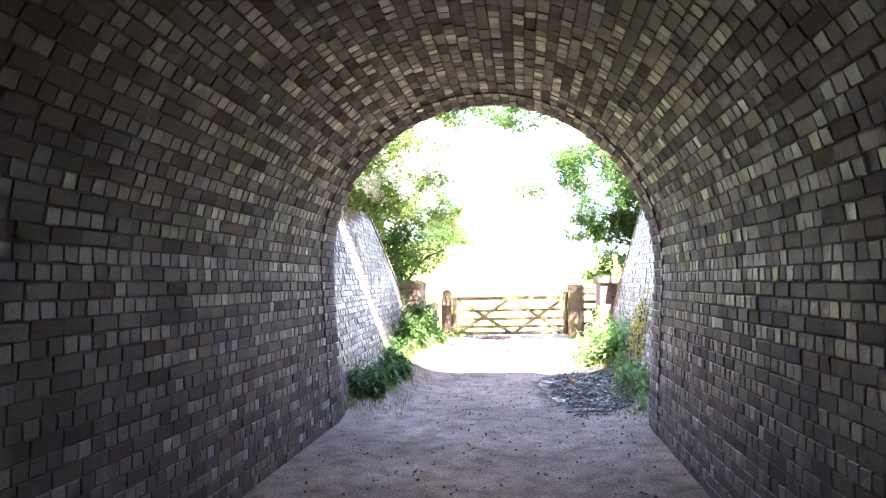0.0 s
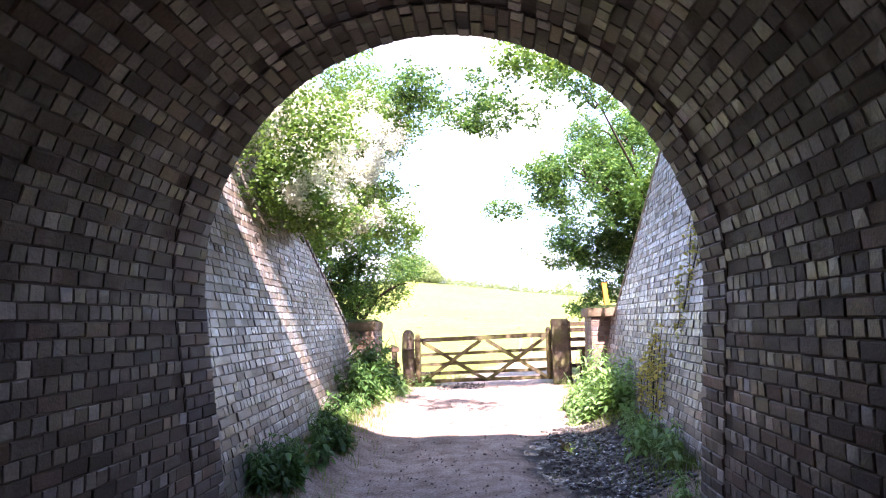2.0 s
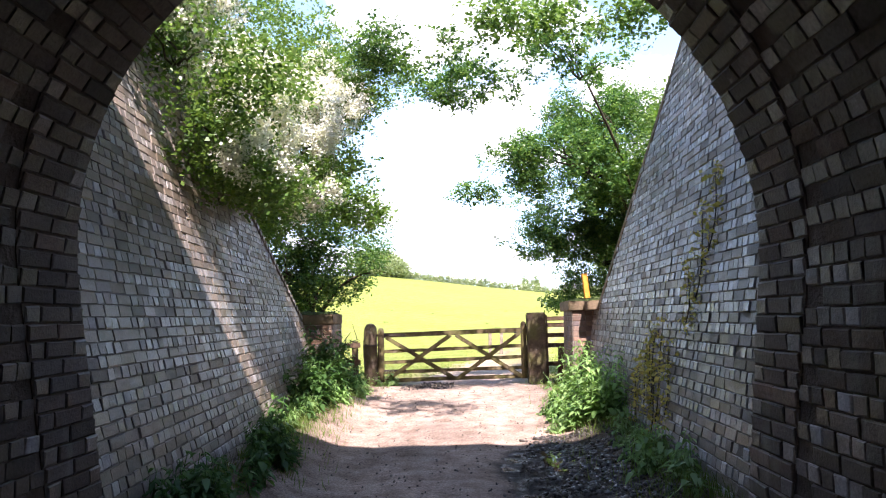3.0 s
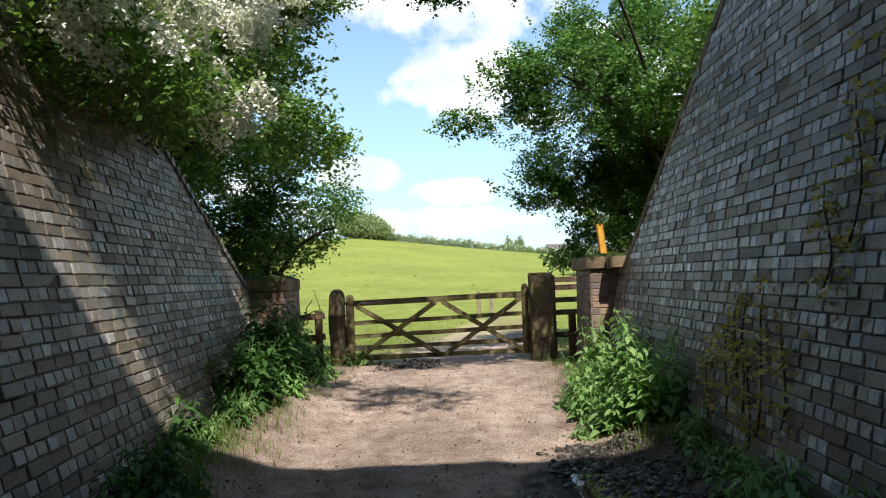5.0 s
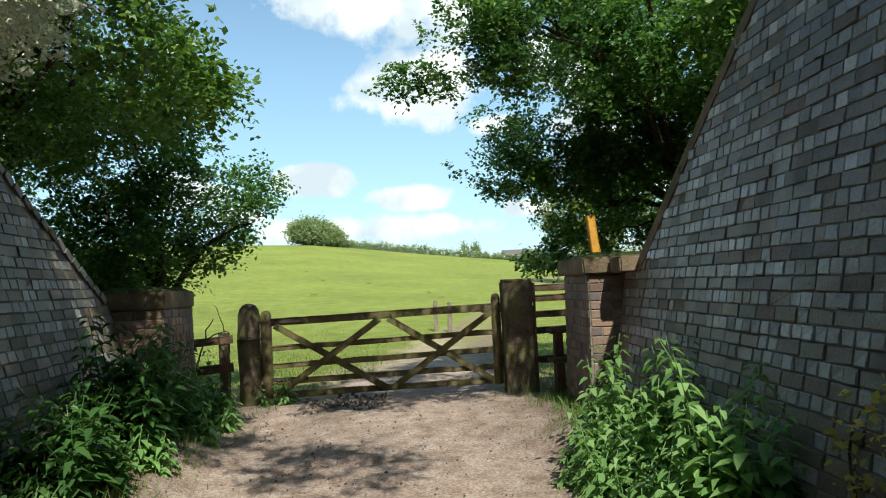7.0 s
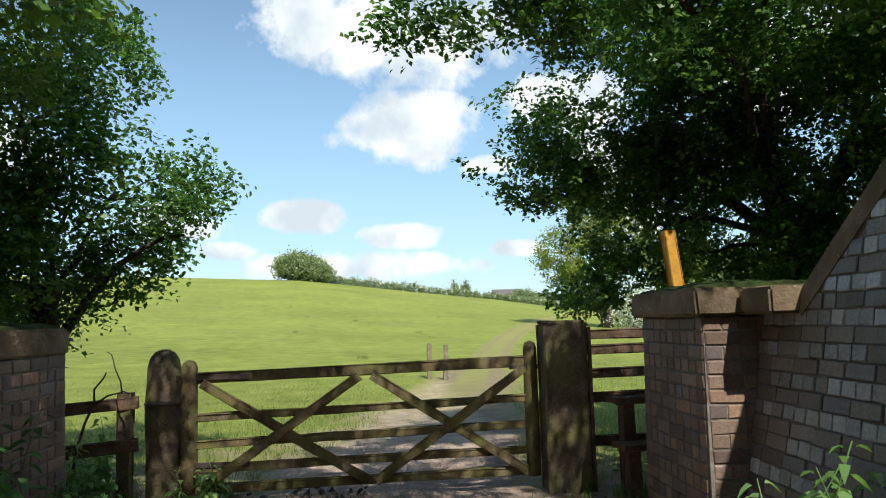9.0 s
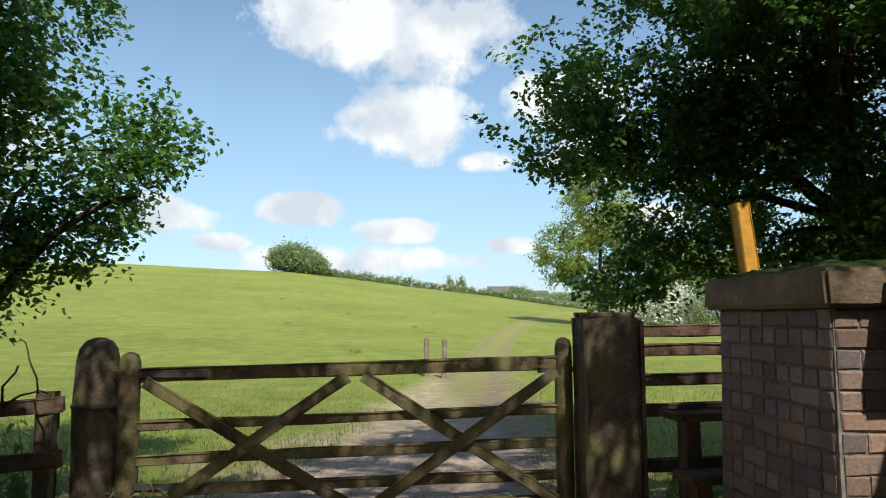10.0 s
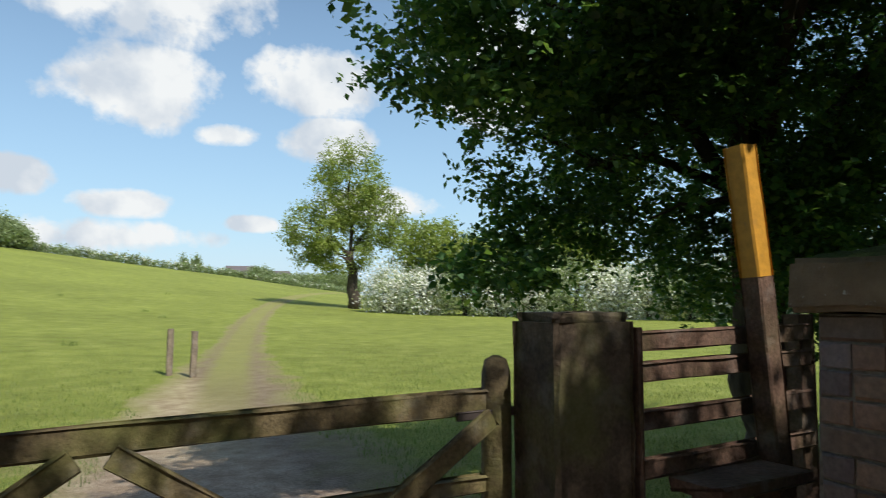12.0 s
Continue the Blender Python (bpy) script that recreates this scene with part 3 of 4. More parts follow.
def face_y(z): return FACE0 - FBAT * z
def portal():
    inner = profile(RAD + 0.42)
    outer = []
    for x, z in inner:
        dx, dz = x - CX, z - SPRING
        if z <= SPRING: outer.append((CX + math.copysign(3.3, dx), z))
        else:
            k = min(3.3 / max(abs(dx), 1e-6), (TOP - SPRING) / max(dz, 1e-6))
            outer.append((CX + dx * k, SPRING + dz * k))
    V, F, n = [], [], len(inner)
    for ring in (inner, outer):
        V += [(x, face_y(z) - 0.003, z) for x, z in ring]
        V += [(x, face_y(z) - 0.5, z) for x, z in ring]
    for i in range(n - 1):
        F += [(i, 2 * n + i, 2 * n + i + 1, i + 1), (n + i, n + i + 1, 3 * n + i + 1, 3 * n + i), (2 * n + i, 3 * n + i, 3 * n + i + 1, 2 * n + i + 1), (i, i + 1, n + i + 1, n + i)]
    ob = new("wall_portal", mesh_of("wall_portal", V, F, M_rubble))
    tagged(ob, "battered brick portal wall over the arch", "wall", kind="structure")
portal()

def wing(name, plane, slope, end_y, side, label):
    def fx(y, z): return plane[0] + plane[1] * y + plane[2] * z
    prof = [(face_y(-0.3), -0.3), (end_y, -0.3), (end_y, slope(end_y))]
    y = end_y
    while slope(y) < TOP - 1e-6 and y > face_y(TOP):
        prof.append((y, slope(y))); y -= 0.4
    if slope(y) >= TOP: prof.append((y, TOP))
    prof.append((face_y(TOP), TOP))
    seen = []
    for p in prof:
        if not seen or (abs(p[0] - seen[-1][0]) + abs(p[1] - seen[-1][1])) > 1e-4: seen.append(p)
    bm = slab([(fx(y, z), y, z) for y, z in seen], [(fx(y, z) + side * 0.5, y, z) for y, z in seen])
    bmesh.ops.triangulate(bm, faces=bm.faces)
    ob = part(name, bm, M_mortar, None)
    return tagged(ob, label, "wall", kind="structure"), fx
wing_r, rx = wing("wall_wing_right", RW, r_slope, 14.95, 1, "sloping battered wing wall of grey-blue engineering brick")
wing_l, lx = wing("wall_wing_left", LW, l_slope, 15.05, -1, "sloping battered wing wall of grey-brown brick")

def bank(name, fx, slope, side, end):
    prof = [(face_y(0), -0.4)]
    ys = [face_y(TOP) - 0.4] + list(np.arange(7.0, end + 0.01, 0.5))
    top = [(y, min(TOP - 0.5, slope(y) - 0.18)) for y in ys]
    V, F = [], []
    xs = [0.42, 1.5, 3, 6, 12, 25, 60]
    for k, d in enumerate(xs):
        for y, z in top:
            zz = max(z, ground_z(0, y)) + (0.15 * noise.noise((d * 0.7, y * 0.8, 5)) if k else 0)
            V.append((fx(y, z) + side * d, y, zz))
    n = len(top)
    for k in range(len(xs) - 1):
        for j in range(n - 1):
            q = (k * n + j, (k + 1) * n + j, (k + 1) * n + j + 1, k * n + j + 1)
            F.append(q if side > 0 else q[::-1])
    ob = new(name, mesh_of(name, V, F, M_turf, True))
    tagged(ob, "rough turf of the railway embankment slope", "embankment", kind="structure")
bank("embankment_right", rx, r_slope, 1, 15.5)
bank("embankment_left", lx, l_slope, -1, 16.5)
def bank_top():
    """The embankment's core: closed round the vault, its flanks running off either way."""
    r = RAD + 0.48
    ring = profile(r)
    outer = [(-62.0, -0.3)] + [(-62.0, TOP - 0.5), (62.0, TOP - 0.5), (62.0, -0.3)]
    poly = ring + outer[::-1]
    y0, y1 = BACK + 0.05, 5.3
    bm = slab([(x, y0, z) for x, z in poly], [(x, y1, z) for x, z in poly])
    bmesh.ops.triangulate(bm, faces=bm.faces)
    tagged(part("embankment_core", bm, M_turf, None), "grassed railway embankment carrying the line", "embankment", kind="structure")
bank_top()

# coping of bricks on edge along the slope of each wing
def coping(parent, fx, slope, y0, y1, side):
    y = y0
    me = None
    k = 0
    while y > y1 and slope(y) < TOP - 0.05:
        z = slope(y)
        g = (slope(y - 0.1) - slope(y)) / 0.1
        d = Vector((0, -1, g)).normalized()
        if me is None:
            v = [(px * (0.055 - s), py * (0.20), pz * 0.032 + (-s if pz > 0 else 0)) for pz, s in ((-1, 0), (0.6, 0), (1, 0.01)) for px, py in ((-1, -1), (1, -1), (1, 1), (-1, 1))]
            f = [(8, 9, 10, 11), (3, 2, 1, 0)] + [(o + i, o + (i + 1) % 4, o + 4 + (i + 1) % 4, o + 4 + i) for o in (0, 4) for i in range(4)]
            me = mesh_of("coping_brick", v, f, M_brick[0])
        ob = new("coping_brick", me); ob.parent = parent
        ac = Vector((side, 0, 0)); n = d.cross(ac) * (1 if d.cross(ac).z > 0 else -1)
        u = ac.cross(n)
        m3 = Matrix((n.cross(ac), ac, n)).transposed() if n.cross(ac).dot(d) > 0 else Matrix((d, n.cross(d), n)).transposed()
        ob.matrix_basis = Matrix.Translation((fx(y, z) + side * 0.17, y, z + 0.012 + random.uniform(-0.004, 0.004))) @ m3.to_4x4()
        y -= 0.12 / math.hypot(1, g) * 1.0
        k += 1
def slab_coping(parent, fx, slope, y0, y1, side):
    """Rendered stone coping in long pieces down the slope, a finger proud of the face."""
    y = y0
    while y > y1:
        e = max(y - random.uniform(0.55, 0.8), y1)
        a, b = (y, slope(y)), (e + 0.006, slope(e + 0.006))
        ring = []
        for yy, zz in (a, b):
            ring.append([(fx(yy, zz - 0.1) - side * 0.014, yy - 0.07, zz - 0.085), (fx(yy, zz) + side * 0.44, yy - 0.07, zz - 0.085), (fx(yy, zz) + side * 0.44, yy, zz + 0.022), (fx(yy, zz) - side * 0.01, yy, zz + 0.022)])
        bm = slab(ring[0], ring[1])
        bmesh.ops.bevel(bm, geom=bm.edges[:], offset=0.01, segments=2, affect="EDGES")
        for v in bm.verts: v.co += Vector((noise.noise(v.co * 9), 0, noise.noise(v.co * 9 + Vector((5, 0, 0))))) * 0.008
        part("coping_slab", bm, M_stone, parent)
        y = e
slab_coping(wing_r, rx, r_slope, 14.5, 8.27, 1)
coping(wing_l, lx, l_slope, 14.85, 7.2, -1)

# ---- piers at the ends of the wings ----
def pier(name, x0, x1, y0, y1, ztop, cap_h, label, faces, o):
    """A tapered brick gate pier with a stone cap under moss."""
    root = thing(name, label, "pier", "piers beside the gate")
    tp = 0.035
    lo = [(x0 - tp, y0 - tp, -0.1), (x1 + tp, y0 - tp, -0.1), (x1 + tp, y1 + tp, -0.1), (x0 - tp, y1 + tp, -0.1)]
    hi = [(x0, y0, ztop - cap_h), (x1, y0, ztop - cap_h), (x1, y1, ztop - cap_h), (x0, y1, ztop - cap_h)]
    part("core", slab(lo, hi), M_lime, root)
    bm = slab([(x0 - o, y0 - o, ztop - cap_h + 0.004), (x1 + o, y0 - o, ztop - cap_h + 0.004), (x1 + o, y1 + o, ztop - cap_h + 0.004), (x0 - o, y1 + o, ztop - cap_h + 0.004)],
              [(x0 - o, y0 - o, ztop), (x1 + o, y0 - o, ztop), (x1 + o, y1 + o, ztop), (x0 - o, y1 + o, ztop)])
    bmesh.ops.bevel(bm, geom=bm.edges[:], offset=0.016, segments=2, affect="EDGES")
    bmesh.ops.subdivide_edges(bm, edges=[e for e in bm.edges if e.calc_length() > 0.3], cuts=5, use_grid_fill=True)
    for v in bm.verts: v.co += Vector((noise.noise(v.co * 7), noise.noise(v.co * 7 + Vector((9, 0, 0))), noise.noise(v.co * 7 + Vector((0, 9, 0))))) * 0.012
    part("cap", bm, M_stone, root, "lichen-spotted sandstone cap")
    V, F, n = [], [], 22
    for j in range(n + 1):
        for i in range(n + 1):
            u, w = i / n, j / n
            x, y = x0 - o + 0.02 + (x1 - x0 + 2 * o - 0.04) * u, y0 - o + 0.02 + (y1 - y0 + 2 * o - 0.04) * w
            dome = min(1, 5 * min(u, 1 - u, w, 1 - w)) ** 0.5
            V.append((x, y, ztop - 0.012 + dome * (0.05 + 0.035 * noise.noise((x * 6, y * 6, 2)) + 0.015 * noise.noise((x * 22, y * 22, 2)))))
    for j in range(n):
        for i in range(n):
            a = j * (n + 1) + i; F.append((a, a + 1, a + n + 2, a + n + 1))
    under(new("moss_cushion", mesh_of("moss_cushion", V, F, M_moss, True)), root)
    spots, top = [], ztop - cap_h
    for f in faces:
        a, b = {"-x": ((x0, y1), (x0, y0)), "-y": ((x0, y0), (x1, y0)), "+x": ((x1, y0), (x1, y1))}[f]
        nrm = {"-x": Vector((-1, 0, 0)), "-y": Vector((0, -1, 0)), "+x": Vector((1, 0, 0))}[f]
        a, b = Vector((*a, 0)), Vector((*b, 0))
        u = (b - a).normalized(); L = (b - a).length
        rows = int((top + 0.05) / COURSE)
        for r in range(rows):
            z = top - (r + 0.5) * COURSE
            t = tp * (top - z) / (top + 0.1)
            x = 0.0
            w = STRETCH if (r % 2 == 0) == (f != "-y") else HEAD
            first = True
            while x < L - 0.02:
                ww = min(w, L - x)
                if first and r % 4 == 2: ww = HEAD
                if L - x - ww < 0.05: ww = L - x
                c = a + u * (x + ww / 2) + nrm * t + Vector((0, 0, z))
                spots.append((c, basis(u, Vector((0, 0, 1)) - nrm * 0.0), ww, 0)); x += ww; first = False
    lay(root, name, spots, M_pier, M_pier, 999, "")
    return root

# ---- gate, posts, fence, stile ----
def post_square(name, x, y, w, d, z0, z1, mat, label, group=""):
    root = thing(name, label, "post", group)
    bm = beam((x, y, z0), (x, y, z1), w, d, 0.012, 0.005, 10, (0, 1, 0))
    part("shaft", bm, mat, root)
    return root
gx0, gx1, gy = -1.60, 1.02, 16.52
right_post = thing("gate_post", "stout square weathered timber gate post, green with algae", "post")
part("shaft", beam((1.205, 16.36, -0.1), (1.205, 16.36, 1.42), 0.33, 0.27, 0.014, 0.005, 12, (0, 1, 0)), M_post, right_post)
part("top", beam((1.205, 16.36, 1.42), (1.205, 16.36, 1.452), 0.31, 0.25, 0.02, 0.004, 2, (0, 1, 0)), M_post, right_post)
part("red_edge_board", beam((1.383, 16.24, 0.0), (1.383, 16.24, 1.40), 0.022, 0.05, 0.004, 0.002, 6, (0, 1, 0)), M_fence, right_post, "reddish sawn edge board")
left_post = thing("gate_post", "rounded old timber gate post, mossy and split", "post")
pr = [0.142, 0.136, 0.132, 0.13, 0.128, 0.126, 0.124, 0.12, 0.105, 0.075, 0.03]
pz = [-0.1, 0.1, 0.3, 0.5, 0.7, 0.9, 1.05, 1.18, 1.25, 1.295, 1.315]
part("shaft", tube([(-1.79 + 0.01 * math.sin(z * 5), 16.55, z) for z in pz], pr, 14, 0.035), M_post, left_post)
part("hinge_strap", tube([(-1.79 + 0.131 * math.cos(a), 16.55 + 0.131 * math.sin(a), 0.92) for a in np.linspace(0, 6.28, 17)], [0.012] * 17, 6), M_iron, left_post, "rusty iron strap")
def gate():
    g = thing("field_gate", "five-barred weathered timber field gate with crossed braces, closed", "gate")
    part("hanging_stile", tube([(gx0, gy, z) for z in (0.26, 0.5, 0.8, 1.05, 1.17, 1.215, 1.23)], [0.062, 0.064, 0.062, 0.062, 0.06, 0.045, 0.015], 10, 0.03), M_gate, g)
    part("closing_stile", tube([(gx1 - 0.03, gy, z) for z in (0.28, 0.5, 0.8, 1.1, 1.24, 1.285, 1.3)], [0.055, 0.056, 0.055, 0.055, 0.052, 0.04, 0.012], 10, 0.03), M_gate, g)
    bars = [(1.095, 1.145, 0.085), (0.80, 0.865, 0.06), (0.605, 0.665, 0.06), (0.43, 0.475, 0.06), (0.285, 0.32, 0.065)]
    for l, r, h in bars:
        part("bar", beam((gx0, gy, l), (gx1, gy, r), 0.05, h, 0.007, 0.004, 10), M_gate, g)
    def brace(x0, z0, x1, z1, y):
        part("brace", beam((x0, y, z0), (x1, y, z1), 0.03, 0.07, 0.006, 0.003, 8), M_gate, g)
    yb = gy - 0.043
    brace(gx0 + 0.1, 1.06, -0.27, 0.30, yb)
    brace(-1.47, 0.31, -0.33, 1.08, yb - 0.004)
    brace(-0.24, 1.08, 0.92, 0.33, yb)
    brace(-0.22, 0.30, 0.93, 1.10, yb - 0.034)
    part("latch", beam((gx1 - 0.2, gy - 0.03, 1.10), (gx1 + 0.03, gy - 0.03, 1.105), 0.02, 0.03, 0.003, 0.001, 2), M_iron, g, "rusty iron latch")
    for z in (1.10, 0.46):
        part("hinge", beam((gx0 - 0.13, gy - 0.02, z), (gx0 + 0.45, gy - 0.032, z), 0.012, 0.04, 0.003, 0.001, 2), M_iron, g, "rusty iron hinge band")
gate()
def fence_right():
    f = thing("timber_fence", "dark four-rail timber fence with a stile", "fence")
    for l, r in ((1.335, 1.335), (1.22, 1.22), (1.04, 1.04), (0.86, 0.86), (0.535, 0.535)):
        part("rail", beam((1.36, 16.40, l), (2.62, 16.50, r + 0.01), 0.045, 0.075, 0.007, 0.004, 6), M_fence, f)
    part("fence_post", beam((2.62, 16.55, 0), (2.62, 16.55, 1.42), 0.1, 0.1, 0.008, 0.004, 6, (0, 1, 0)), M_fence, f)
fence_right()
def waymark():
    w = thing("waymark_post", "leaning timber post with a yellow-painted top beside the stile", "post")
    part("shaft", beam((2.30, 16.36, 0), (2.155, 16.38, 1.585), 0.09, 0.10, 0.006, 0.003, 8, (0, 1, 0)), M_fence, w)
    part("painted_top", beam((2.155, 16.38, 1.585), (2.105, 16.40, 2.13), 0.094, 0.104, 0.008, 0.002, 4, (0, 1, 0)), M_yellow, w, "chalky yellow painted top")
waymark()
def stile(x0, x1, y, z, label):
    s = thing("stile_step", label, "step", "stile steps")
    part("tread", beam((x0, y, z), (x1, y + 0.05, z), 0.22, 0.05, 0.008, 0.004, 4), M_fence, s)
    for x in (x0 + 0.1, x1 - 0.1):
        part("leg", beam((x, y + 0.02, 0.0), (x, y + 0.02, z - 0.022), 0.09, 0.12, 0.006, 0.004, 3, (0, 1, 0)), M_fence, s)
stile(1.50, 2.00, 16.10, 0.87, "upper weathered plank step of the stile")
stile(1.46, 1.96, 15.90, 0.58, "lower weathered plank step of the stile")
def fence_left():
    f = thing("timber_fence", "short two-rail timber fence grown over with weeds", "fence")
    for z in (0.93, 0.62):
        part("rail", beam((-3.3, 16.35, z - 0.08), (-1.98, 16.56, z), 0.045, 0.09, 0.007, 0.005, 5), M_fence, f)
    part("fence_post", beam((-2.08, 16.58, 0), (-2.08, 16.58, 1.0), 0.1, 0.1, 0.008, 0.004, 5, (0, 1, 0)), M_post, f)
    part("fence_post", beam((-2.58, 16.42, 0), (-2.58, 16.42, 0.99), 0.085, 0.085, 0.01, 0.004, 5, (0, 1, 0)), M_post, f)
fence_left()
for px, py, h in ((0.80, 27.6, 0.82), (1.16, 27.2, 0.80)):
    p = thing("field_post", "short grey split field post in the grass", "post", "pair of field posts")
    z = ground_z(px, py)
    part("shaft", beam((px, py, z - 0.1), (px + 0.02, py, z + h), 0.11, 0.09, 0.015, 0.008, 6, (0, 1, 0)), M_grey, p)

# ---- trees ----
def limb(p0, p1, r0, r1, sag=0.15, n=7):
    p0, p1 = Vector(p0), Vector(p1)
    L = (p1 - p0).length
    pts = []
    for i in range(n):
        k = i / (n - 1)
        j = Vector((random.uniform(-1, 1), random.uniform(-1, 1), random.uniform(-1, 1))) * L * 0.035 * (0 < i < n - 1)
        pts.append(p0.lerp(p1, k) + Vector((0, 0, math.sin(k * math.pi) * sag * L)) + j)
    return tube(pts, [r0 + (r1 - r0) * (i / (n - 1)) for i in range(n)], 8, 0.08)
def tree(name, label, trunk, blobs, density, per, size, mat, seed, limbs=(), blossom=(), category="tree", spread=0.11, gap=1.5, cut=-0.02):
    rng = np.random.default_rng(seed)
    root = thing(name, label, category)
    (b, t, r0, r1) = trunk
    part("trunk", limb(b, t, r0, r1, 0.0), M_bark, root)
    top = Vector(t)
    for l in limbs: part("limb", limb(*l), M_bark, root)
    for bl in blobs:
        c = Vector(bl[:3])
        if bl[3] * bl[4] * bl[5] < 0.2: continue
        part("limb", limb(top.lerp(Vector(b), random.uniform(0, 0.35)), c, r1 * 0.6 * min(1.0, (bl[3] * bl[4] * bl[5]) ** 0.7), 0.012, 0.08), M_bark, root)
        for _ in range(4):
            d = Vector((random.gauss(0, 1), random.gauss(0, 1), random.gauss(0, 0.6))).normalized()
            e = c + Vector((d.x * bl[3], d.y * bl[4], d.z * bl[5])) * 0.85
            part("branch", limb(c.lerp(top, 0.1), e, r1 * 0.22 * min(1.0, (bl[3] * bl[4] * bl[5]) ** 0.5), 0.005, 0.04), M_bark, root)
    pts = crown_points(rng, blobs, density, gap, cut)
    under(new("crown", quads("crown", leaves(rng, pts, spread, per, size, spray=True), 4, mat)), root)
    if blossom:
        bp = crown_points(rng, blossom, density * 1.1, 2.4, 0.12)
        under(new("blossom", quads("blossom", leaves(rng, bp, 0.05, 52, 0.038, 0.1), 4, M_blossom)), root)
        tagged(root.children[-1], "clusters of white may blossom")
    return root
# unseen limbless boughs at y 9.7 and 9.4 added to shade track and verge
tree("hawthorn_tree", "flowering hawthorn leaning over the wing wall", ((-4.1, 15.2, 0.9), (-3.7, 14.9, 2.9), 0.2, 0.12),
     [(-4.6, 13.5, 4.6, 1.7, 2.6, 1.7), (-3.5, 11.4, 4.6, 0.9, 1.7, 1.0), (-3.0, 15.6, 3.8, 0.95, 1.3, 1.0), (-2.3, 13.8, 4.6, 1.0, 1.3, 0.7), (-2.9, 12.4, 3.5, 0.6, 1.1, 0.7), (-5.4, 17, 4.4, 2.0, 2.0, 1.8), (-3.2, 14.2, 5.6, 1.5, 1.8, 0.8),
      (-2.9, 10.1, 4.9, 0.7, 1.0, 0.7), (-2.5, 15.0, 4.9, 1.1, 1.0, 0.7), (-3.6, 14.4, 2.9, 0.7, 1.2, 0.7), (-2.45, 10.9, 3.3, 0.55, 1.2, 0.6), (-2.6, 12.0, 3.3, 0.55, 1.0, 0.6), (-2.75, 9.8, 4.0, 0.45, 0.8, 0.6), (-1.9, 10.7, 2.75, 0.3, 0.6, 0.3), (0.3, 9.7, 5.3, 0.85, 0.6, 0.35), (-1.95, 10.2, 3.6, 0.5, 1.0, 0.45), (-1.5, 13.6, 4.9, 0.9, 0.9, 0.4), (-1.6, 12.3, 3.1, 0.45, 0.7, 0.4), (-1.5, 13.2, 2.85, 0.4, 0.7, 0.4), (-0.45, 9.4, 6.4, 0.6, 0.7, 0.35)],
     10.0, 18, 0.054, M_haw, 11, blossom=[(-2.5, 11.4, 4.0, 0.7, 1.3, 0.5), (-2.15, 11.0, 3.5, 0.45, 0.8, 0.35), (-1.75, 11.6, 3.75, 0.35, 0.6, 0.3), (-2.0, 10.2, 2.95, 0.35, 0.4, 0.22), (-1.75, 11.8, 3.1, 0.32, 0.45, 0.45), (-2.3, 13.2, 4.7, 0.8, 0.9, 0.5), (-2.6, 10.2, 4.5, 0.4, 0.8, 0.5), (-1.95, 12.0, 3.3, 0.3, 0.5, 0.45), (-2.1, 12.3, 3.0, 0.3, 0.5, 0.4), (-1.8, 12.9, 4.2, 0.6, 0.6, 0.4)], spread=0.1)
tree("elder_tree", "dense leafy hedge tree beside the field fence", ((-3.3, 17.6, 0.2), (-3.0, 17.4, 1.9), 0.13, 0.08),
     [(-2.5, 17.4, 2.7, 1.0, 0.8, 0.5), (-3.3, 17.3, 3.4, 1.1, 1.0, 0.8), (-2.5, 17.5, 2.15, 0.6, 0.6, 0.35), (-3.6, 17.5, 2.0, 1.0, 0.9, 0.8), (-4.6, 17.8, 1.6, 1.2, 1.0, 1.2), (-2.9, 17.6, 4.1, 0.6, 0.9, 0.6), (-3.4, 16.6, 2.3, 0.9, 0.6, 0.9)],
     11.0, 18, 0.058, M_elder, 12, limbs=[((-3.1, 17.5, 1.2), (-1.9, 17.4, 2.3), 0.05, 0.012)], spread=0.1)
tree("hawthorn_tree", "large dark spreading hedge tree overhanging the stile", ((4.3, 18.1, 0.1), (4.0, 17.9, 2.4), 0.24, 0.15),
     [(3.6, 17.6, 4.3, 1.9, 1.8, 1.7), (2.15, 16.0, 4.0, 1.0, 0.9, 0.75), (1.65, 16.3, 4.45, 0.85, 0.7, 0.5), (1.15, 16.2, 3.75, 0.4, 0.5, 0.3), (2.0, 17.8, 3.3, 1.05, 0.9, 0.8), (2.7, 18.2, 2.4, 0.9, 0.8, 0.7), (5.6, 16.2, 4.2, 1.9, 2.4, 1.9), (4.6, 18.6, 2.4, 1.6, 1.2, 1.1), (1.35, 17.6, 2.85, 0.7, 0.6, 0.35), (2.7, 17.0, 5.3, 1.2, 1.0, 0.6), (4.2, 16.9, 3.3, 1.5, 0.8, 1.0),
      (2.9, 17.2, 3.5, 0.9, 0.7, 1.0), (3.4, 17.5, 2.1, 1.0, 0.6, 0.7), (4.4, 17.2, 1.8, 1.2, 0.7, 0.8), (1.9, 18.0, 1.75, 0.4, 0.5, 0.22), (5.5, 17, 2.6, 1.2, 1.2, 1.3), (0.1, 13.7, 4.8, 0.8, 0.7, 0.3), (-0.7, 12.7, 5.0, 0.9, 0.7, 0.3), (1.5, 13.6, 5.2, 1.0, 0.7, 0.4), (0.25, 15.9, 3.6, 0.5, 0.45, 0.22), (0.7, 15.9, 4.25, 0.5, 0.5, 0.28)],
     13.0, 20, 0.055, M_elder, 13, spread=0.085, cut=0.0)
